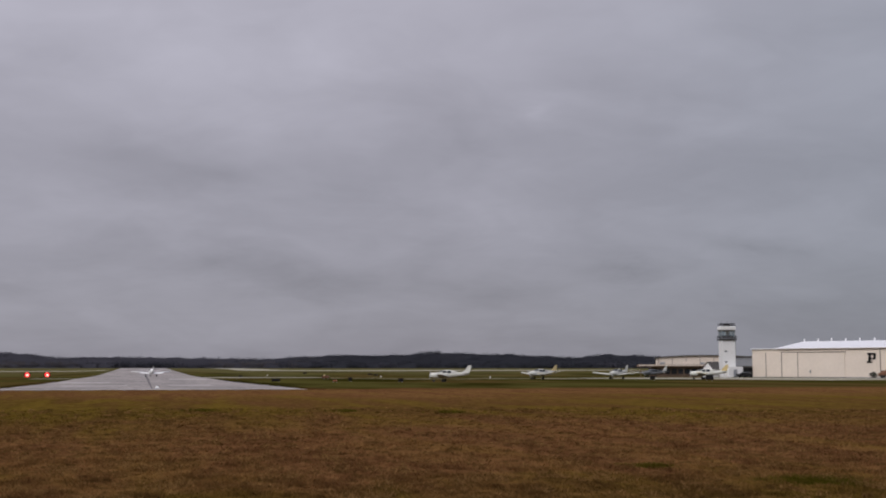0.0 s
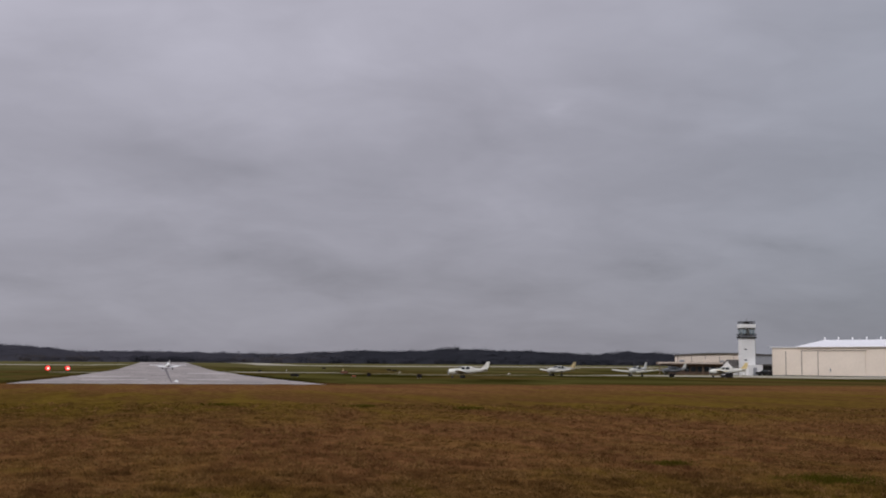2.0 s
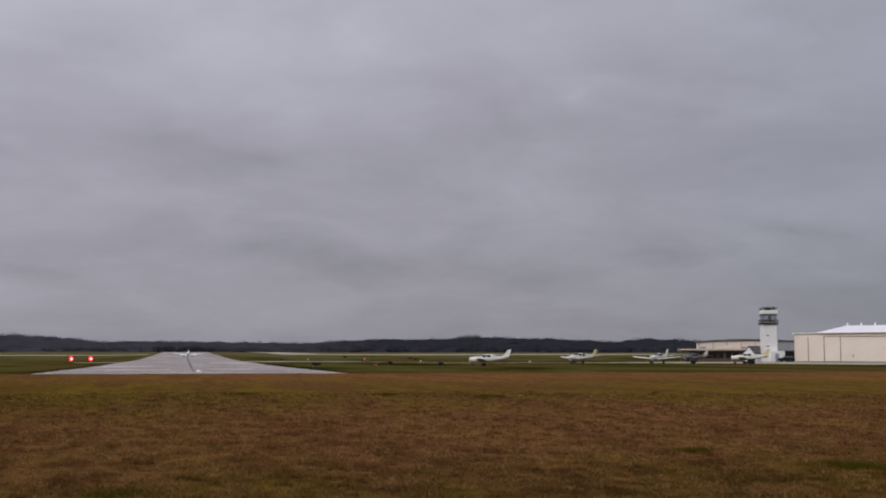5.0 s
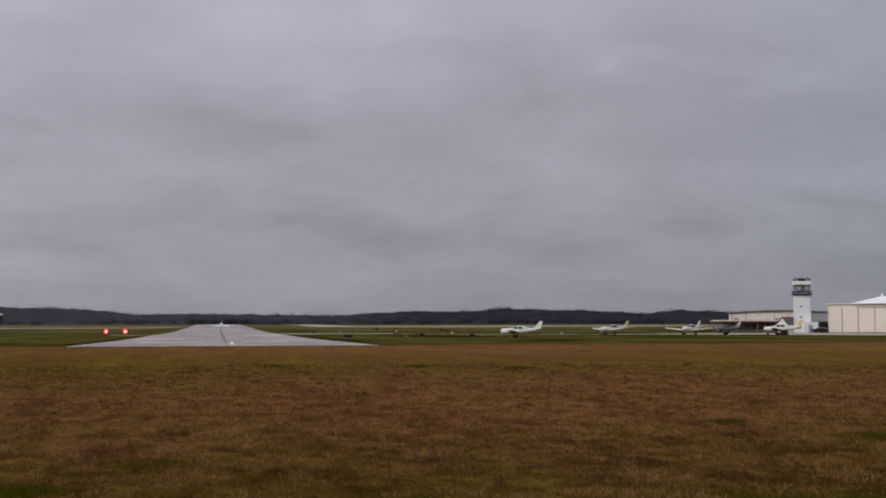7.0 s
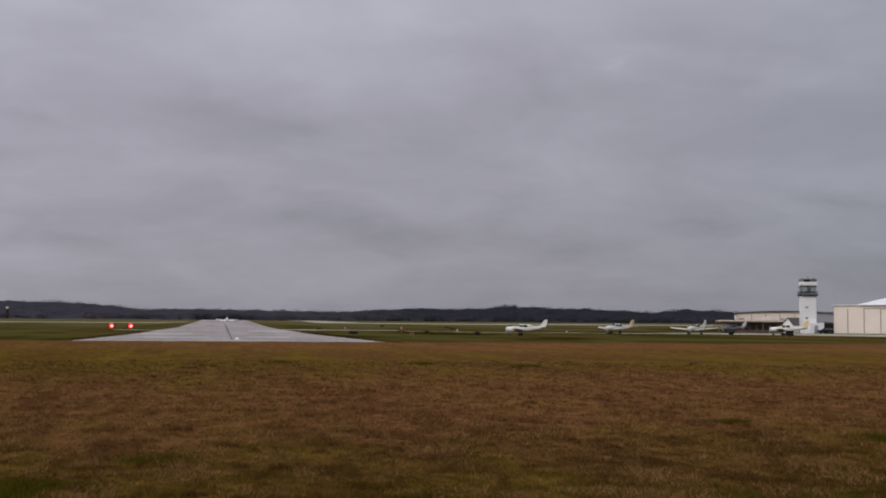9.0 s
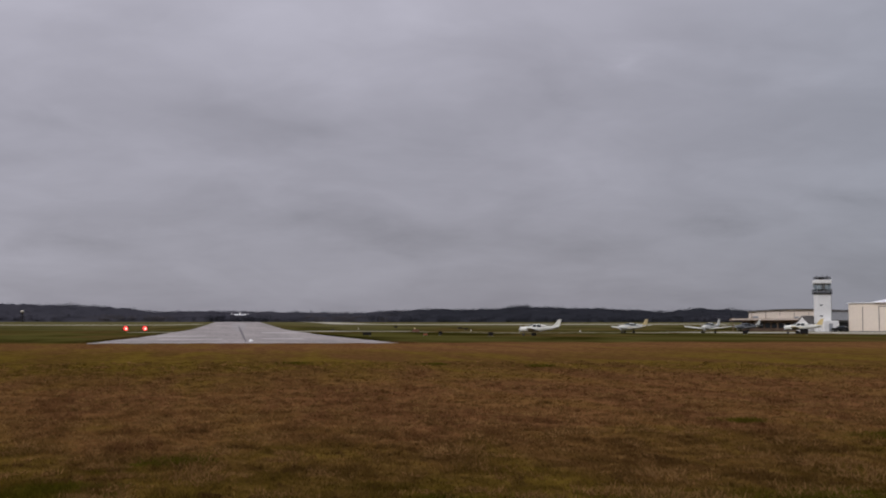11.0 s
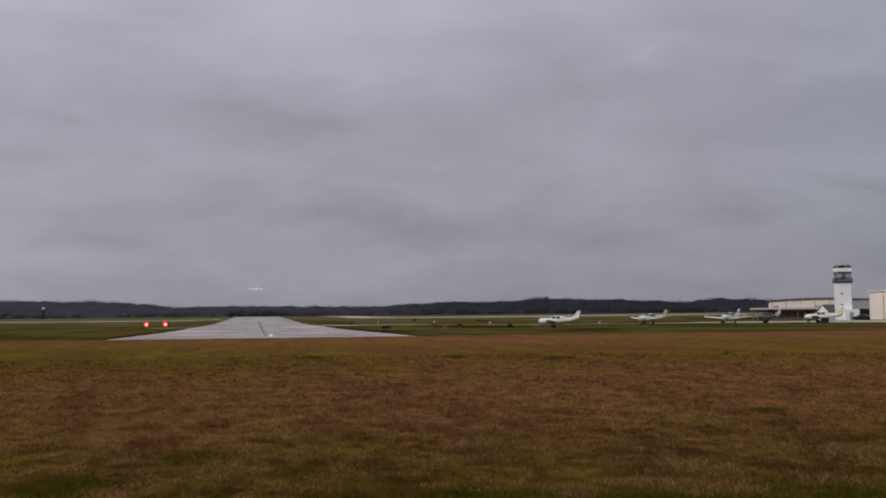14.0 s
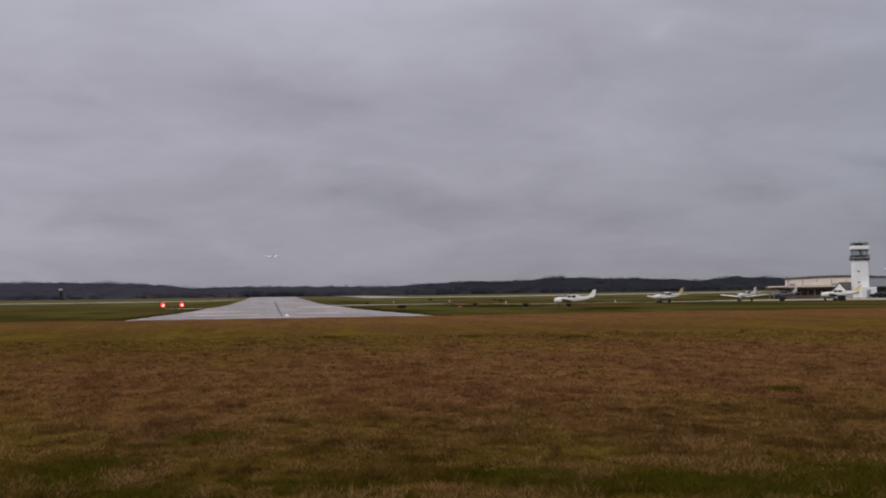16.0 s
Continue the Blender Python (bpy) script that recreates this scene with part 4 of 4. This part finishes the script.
def approach_light(az, d):
    """A slope indicator lamp: a box on legs with a lit red lens to the front."""
    b = base("approach_light", on_ground(az, d), "lit red approach slope light on short legs", "airfield light", "red approach lights beside the runway")
    part("housing", boxed(-0.75, 0.75, 0.0, 0.9, 0.22, 1.28, bevel=0.08), DARK, b)
    # lens and core are oversized glowing discs that draw the lamp's glare
    part("lens", rod(bmesh.new(), (0, 0.02, 0.74), (0, -0.06, 0.74), 0.60, 0.56, 20), RED_LENS_GLARE, b, "red lens disc enlarged to the lamp's glare")
    part("lamp", rod(bmesh.new(), (0.10, -0.05, 0.66), (0.10, -0.10, 0.66), 0.32, 0.25, 16), RED_CORE, b, "pale bright core of the lamp's glare")
    for x in (-0.6, 0.6):
        part("leg", rod(bmesh.new(), (x, 0.45, -0.1), (x, 0.45, 0.25), 0.06, n=6), STEEL, b)


approach_light(-4.80, 320)
approach_light(-3.97, 320)


def water_tank():
    b = base("water_tank", on_ground(-9.18, 830), "dull white tank on a dark framed tower before the woods", "water tank")
    part("tank", loft([[(r * math.cos(a * 0.524), r * math.sin(a * 0.524), z) for a in range(12)] for r, z in ((0.4, 5.6), (1.0, 6.0), (1.1, 6.6), (0.9, 7.1), (0.3, 7.4))]), LINE, b, smooth=True)
    for sx_, sy_ in ((-1, -1), (1, -1), (1, 1), (-1, 1)):
        part("leg", rod(bmesh.new(), (1.2 * sx_, 1.2 * sy_, -0.5), (0.8 * sx_, 0.8 * sy_, 6.0), 0.16, n=6), DARK, b)
    part("riser", rod(bmesh.new(), (0, 0, -0.5), (0, 0, 5.7), 0.4, n=10), DARK, b)


water_tank()


# ---- woods ----
SKYLINE = ((-25, 0.92), (-12, 0.90), (-7.5, 0.86), (-5, 0.74), (-3.6, 0.58), (-1.5, 0.60), (1.0, 0.58), (3.5, 0.55), (5.6, 0.52), (7.2, 0.63),
           (9.0, 0.70), (11.5, 0.70), (13.2, 0.82), (15.8, 0.75), (18.2, 0.67), (19.6, 0.58), (20.8, 0.72), (22.2, 0.70), (23.4, 0.62), (27, 0.56), (36, 0.6), (50, 0.7))


def skyline(az):
    for (a, e), (b, f) in zip(SKYLINE, SKYLINE[1:]):
        if a <= az <= b:
            u = (az - a) / (b - a)
            return e + (f - e) * u * u * (3 - 2 * u) + 0.03
    return 0.63


def hill_z(az, d):
    """The wooded ridge: it climbs from 860 m to its top at 1040 m."""
    top = math.tan(radians(skyline(az))) * 1040 + 1.85 - 4.6
    u = min(max((d - 848) / 192, 0), 1)
    g = height(0, d)
    return g + (top - g) * u * u * (3 - 2 * u)


def ridge():
    bm = bmesh.new()
    rows = []
    for i in range(-26, 51):
        col = []
        for d in (848, 870, 895, 920, 945, 970, 995, 1020, 1040, 1075, 1150):
            x, y = polar(i, d)
            z = hill_z(i, d) if d <= 1040 else hill_z(i, 1040) - (d - 1040) * 0.12
            col.append(bm.verts.new((x, y, z - (0.6 if d == 848 else 0))))
        rows.append(col)
    for a, b in zip(rows, rows[1:]):
        for i in range(10):
            bm.faces.new((a[i], b[i], b[i + 1], a[i + 1]))
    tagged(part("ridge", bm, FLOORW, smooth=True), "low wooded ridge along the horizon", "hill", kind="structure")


def woods(name, material, label, places, seed, clumps, size):
    """Many trees in one mesh: tapered trunks, a few limbs, crowns of small loose leaves with gaps."""
    g = np.random.default_rng(seed)
    at = np.array([(*polar(az, d), hill_z(az, d) - 0.4, tall) for az, d, tall in places])
    n = len(at)
    root, tall = at[:, :3], at[:, 3]
    wide = tall * g.uniform(0.55, 0.85, n)
    sticks = [(root, root + np.stack([0 * tall, 0 * tall, tall * 0.8], 1), 0.2)]
    for _ in range(4):
        a, s = g.uniform(0, 6.28, n), g.uniform(0.3, 0.6, n)
        foot = root + np.stack([0 * tall, 0 * tall, tall * s], 1)
        sticks.append((foot, foot + np.stack([wide * 0.8 * np.cos(a), wide * 0.8 * np.sin(a), tall * 0.24], 1), 0.09))
    quads = []
    for foot, tip, w in sticks:
        for side in (np.array((w, 0, 0)), np.array((0, w, 0))):
            quads.append(np.stack([foot - side, foot + side, tip + side * 0.3, tip - side * 0.3], 1))
    m = n * clumps
    v = g.normal(size=(m, 3))
    v /= np.linalg.norm(v, axis=1)[:, None]
    v *= g.uniform(0.2, 1.0, size=(m, 1)) ** 0.55
    r, t, w = np.repeat(root, clumps, 0), np.repeat(tall, clumps), np.repeat(wide, clumps)
    w = w * (1 + 0.25 * np.sin(3 * np.arctan2(v[:, 1], v[:, 0]) + np.repeat(g.uniform(0, 6, n), clumps)))
    c = r + np.stack([v[:, 0] * w, v[:, 1] * w, t * 0.52 + v[:, 2] * t * 0.46], 1)
    face = v * 0.6 + np.array((0, 0, 0.9)) + g.normal(size=(m, 3)) * 0.2
    u = np.cross(face, g.normal(size=(m, 3)))
    q = np.cross(face, u)
    s = size * g.uniform(0.5, 1.3, size=(m, 1))
    u, q = u / np.linalg.norm(u, axis=1)[:, None] * s, q / np.linalg.norm(q, axis=1)[:, None] * s * 0.7
    quads.append(np.stack([c - u, c - q, c + u * 0.9, c + q * 1.1], 1))
    v = np.concatenate(quads).reshape(-1, 3)
    me = bpy.data.meshes.new(name)
    me.vertices.add(len(v))
    me.vertices.foreach_set("co", v.ravel())
    me.loops.add(len(v))
    me.loops.foreach_set("vertex_index", np.arange(len(v), dtype=np.int32))
    me.polygons.add(len(v) // 4)
    me.polygons.foreach_set("loop_start", np.arange(0, len(v), 4, dtype=np.int32))
    me.update(calc_edges=True)
    me.materials.append(material)
    return tagged(new(name, me), label, "woods", kind="stuff")


def canopy():
    """The closed crowns behind the wood's edge, as one rolling sheet that the single trees rise out of."""
    heads = [-19.0 + 0.09 * i for i in range(645)]
    deep = (852, 862, 872, 884, 896, 910, 925, 940, 956, 972, 988, 1004, 1020, 1036, 1046)
    bm = bmesh.new()
    rows = []
    for a in heads:
        col = []
        for k, d in enumerate(deep):
            x, y = polar(a, d)
            bump = 1.5 * noise.noise(Vector((x * 0.09, y * 0.05, 1.0))) + 0.9 * noise.noise(Vector((x * 0.28, y * 0.16, 5.0)))
            col.append(bm.verts.new((x, y, hill_z(a, min(d, 1040)) + (3.1 + bump if 0 < k < len(deep) - 1 else -1.0))))
        rows.append(col)
    for p, q in zip(rows, rows[1:]):
        for k in range(len(deep) - 1):
            bm.faces.new((p[k], q[k], q[k + 1], p[k + 1]))
    tagged(part("woodland_canopy", bm, CANOPY, smooth=True), "closed canopy of haze-tinted leafless and dark evergreen woods", "woods", kind="stuff")


ridge()
canopy()
rng = random.Random(11)
bare, ever, russet = [], [], []
for k, d in enumerate((858, 876, 900, 930, 962, 995, 1022, 1040)):
    az = -19.0 + 0.1 * k
    while az < 39:
        tall = rng.uniform(4.2, 6.2) * (0.95 + 0.25 * noise.noise(Vector((az * 0.9, d * 0.03, 2.0)))) + (0.9 if rng.random() < 0.03 else 0)
        where = (az, d + rng.uniform(-9, 9), tall)
        mixed = noise.noise(Vector((az * 0.35, d * 0.01, 7.0)))
        if 4.5 + 5.5 * rng.random() < az < 24.5:
            (ever if mixed > -0.35 else bare).append(where)
        elif d < 870 and (-4.8 < az < -2.6 or 4.5 < az < 7):
            russet.append(where)
        else:
            (bare if mixed > -0.2 else ever if mixed < -0.4 and d > 890 else russet).append(where)
        az += rng.uniform(0.15, 0.27)
for i in range(16):
    ever.append((rng.uniform(-1.2, 1.6), rng.uniform(842, 852), rng.uniform(4.5, 6.5)))
for i in range(9):
    ever.append((13.0 + rng.uniform(-0.5, 0.5), 1038 + rng.uniform(-5, 5), rng.uniform(5.8, 7.2)))
woods("bare_woods", WOODS, "leafless woods along the horizon in painted blue-grey haze", bare, 1, 150, 0.40)
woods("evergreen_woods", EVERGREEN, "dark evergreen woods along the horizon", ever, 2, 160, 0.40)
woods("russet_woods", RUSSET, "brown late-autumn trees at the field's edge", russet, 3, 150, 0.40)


# ---- grass in the foreground ----
def blades(name, x, y, r, tall, wide, count, spread, lean_low, lean_high, seed, label, material):
    """Loose grass: count leaning blades at every point, in one mesh."""
    g = np.random.default_rng(seed)
    n = len(x)
    verts = np.zeros((n, count, 3, 3))
    for k in range(count):
        a = g.uniform(0, 2 * np.pi, n)
        lean = g.uniform(lean_low, lean_high, n) * tall
        ox, oy = x + g.normal(0, 1, n) * spread, y + g.normal(0, 1, n) * spread
        dx, dy = np.cos(a), np.sin(a)
        verts[:, k, 0] = np.stack([ox - dy * wide, oy + dx * wide, np.full(n, -0.01)], 1)
        verts[:, k, 1] = np.stack([ox + dy * wide, oy - dx * wide, np.full(n, -0.01)], 1)
        verts[:, k, 2] = np.stack([ox + dx * lean, oy + dy * lean, tall * g.uniform(0.5, 1.1, n)], 1)
    v = verts.reshape(-1, 3)
    me = bpy.data.meshes.new(name)
    me.vertices.add(len(v))
    me.vertices.foreach_set("co", v.ravel())
    me.loops.add(len(v))
    me.loops.foreach_set("vertex_index", np.arange(len(v), dtype=np.int32))
    me.polygons.add(len(v) // 3)
    me.polygons.foreach_set("loop_start", np.arange(0, len(v), 3, dtype=np.int32))
    me.update(calc_edges=True)
    me.materials.append(material)
    tagged(new(name, me), label, "grass", kind="stuff")


def scatter(g, n, r0, r1, power):
    """Points over the meadow in view, thinning out with distance."""
    r = r0 * (r1 / r0) ** (g.random(n) ** power)
    az = np.radians(g.uniform(-15, 36, n))
    return r * np.sin(az), r * np.cos(az), r


def lushness(x, y, k, seed):
    return np.array([noise.noise(Vector((a * k, b * k * 0.6, seed))) + 0.6 * noise.noise(Vector((a * k * 3.1, b * k * 1.9, seed + 5))) for a, b in zip(x, y)])


def meadow():
    g = np.random.default_rng(8)
    n = 60000
    x, y, r = scatter(g, n, 9.0, 60.0, 1.35)
    blades("meadow_grass", x, y, r, 0.025 + 0.035 * g.random(n), 0.004 + 0.00025 * r, 4, 0.03 + 0.002 * r, 0.6, 2.2, 9, "short dry russet and olive meadow grass", BLADE)
    for name, n, floor, seed, material, label in (("grass_tussocks", 24000, 0.08, 4.0, BLADE, "ragged russet grass tussocks in the meadow"),
                                                  ("straw_tussocks", 17000, 0.10, 31.0, STRAWS, "bleached straw-coloured grass tussocks in the meadow")):
        x, y, r = scatter(g, n, 9.0, 62.0, 1.15)
        lush = lushness(x, y, 1.1, seed)
        keep = lush > floor
        x, y, r, lush = x[keep], y[keep], r[keep], np.minimum(lush[keep], 0.7)
        n = len(x)
        blades(name, x, y, r, (0.05 + 0.075 * lush) * g.uniform(0.6, 1.4, n), 0.005 + 0.00024 * r, 12, 0.05, 0.7, 2.3, 10 + n % 7, label, material)
    x, y = [], []
    for (gx, gy), gr in GREEN_SPOTS:
        k = int(190 * gr * gr)
        x.append(g.normal(gx, gr * 0.42, k))
        y.append(g.normal(gy, gr * 0.42, k))
    x, y = np.concatenate(x), np.concatenate(y)
    n = len(x)
    blades("green_growth", x, y, np.hypot(x, y), 0.04 + 0.06 * g.random(n), np.full(n, 0.009), 9, 0.07, 0.6, 1.9, 21, "dark green growth in ragged patches of the meadow", WEED)


meadow()


def verge():
    """Ragged grass that leans over the runway's near end and its two sides."""
    g = np.random.default_rng(12)
    n = 1500
    x, y = g.uniform(-14.5, 16.5, n), 118.9 - np.abs(g.normal(0, 0.8, n))
    patchy = np.array([noise.noise(Vector((a * 0.5, 3.0, 1.0))) for a in x])
    keep = patchy > -0.15
    x, y, patchy = x[keep], y[keep], patchy[keep]
    blades("verge_grass", x, y, np.hypot(x, y), 0.03 + 0.08 * np.clip(patchy + 0.15, 0, 0.6), np.full(len(x), 0.03), 6, 0.12, 0.4, 1.4, 14, "ragged dry grass along the runway's near end", STRAWS)
    for name, side, seed in (("verge_grass_west", -1, 15), ("verge_grass_east", 1, 16)):
        n = 1800
        y = g.uniform(119, 250, n)
        x = 0.95 + side * (14.45 - (y - 119) * 0.004 + np.abs(g.normal(0, 0.8, n)))
        patchy = np.array([noise.noise(Vector((side * 4.0, b * 0.12, 6.0))) for b in y])
        keep = patchy > -0.1
        x, y, patchy = x[keep], y[keep], patchy[keep]
        blades(name, x, y, y, 0.06 + 0.2 * np.clip(patchy + 0.1, 0, 0.6), np.full(len(x), 0.05), 6, 0.25, 0.4, 1.4, seed, "dark ragged grass along the runway's side", BLADE)


verge()


def weed(az, d, w, seed):
    g = random.Random(seed)
    b = base("weed_clump", on_ground(az, d), "low dark green weed clump in dry grass", "weed", "weed clumps in the meadow")
    leaf = bmesh.new()
    for i in range(160):
        x, y = g.gauss(0, w * 0.32), g.gauss(0, 0.5)
        h = 0.10 * g.uniform(0.5, 1.2)
        a = g.uniform(0, 6.28)
        dx, dy = math.cos(a) * 0.05, math.sin(a) * 0.05
        leaf.faces.new([leaf.verts.new(q) for q in ((x - dy, y + dx, -0.01), (x + dy, y - dx, -0.01), (x + dx * 2.2, y + dy * 2.2, h))])
    part("leaves", leaf, WEED, b)


for i, (a_, d_, w_) in enumerate(((2.65, 58.5, 1.1), (9.08, 57.0, 0.9), (13.89, 55.0, 1.0))):
    weed(a_, d_, w_, i)


def motions():
    def roll(x, y, pitch, turn):
        return pose(x, y, height(x, y) + 0.07, pitch, 0, turn)

    walk(departing, [
        (0, roll(2.87, 352.0, 1, 6)),
        (1, roll(2.49, 370.0, 1, 6)),
        (2, roll(2.23, 391.0, 1, 6)),
        (3, roll(1.98, 414.0, 1, 6)),
        (4, roll(1.89, 440.0, 1, 5)),
        (6.5, roll(2.26, 517.0, 1, 3)),
        (8, roll(2.41, 570.0, 2, 3)),
        (9, roll(2.69, 608.0, 4, 3)),
        (10.3, pose(2.77, 662.0, 3.75, 6, 0, 3)),
        (11.5, pose(2.62, 715.0, 7.78, 9, 0, 3)),
        (12.5, pose(1.11, 762.0, 11.7, 9, 0, 3)),
        (13.5, pose(1.59, 812.0, 17.6, 9, 0, 3)),
        (14.5, pose(1.22, 864.0, 23.6, 9, 0, 3)),
        (15, pose(0.34, 890.0, 26.7, 9, 0, 3)),
        (15.8, pose(1.03, 932.0, 31.2, 9, 0, 3)),
        (16, pose(1.51, 943.0, 33.0, 9, 0, 3)),
    ])


motions()
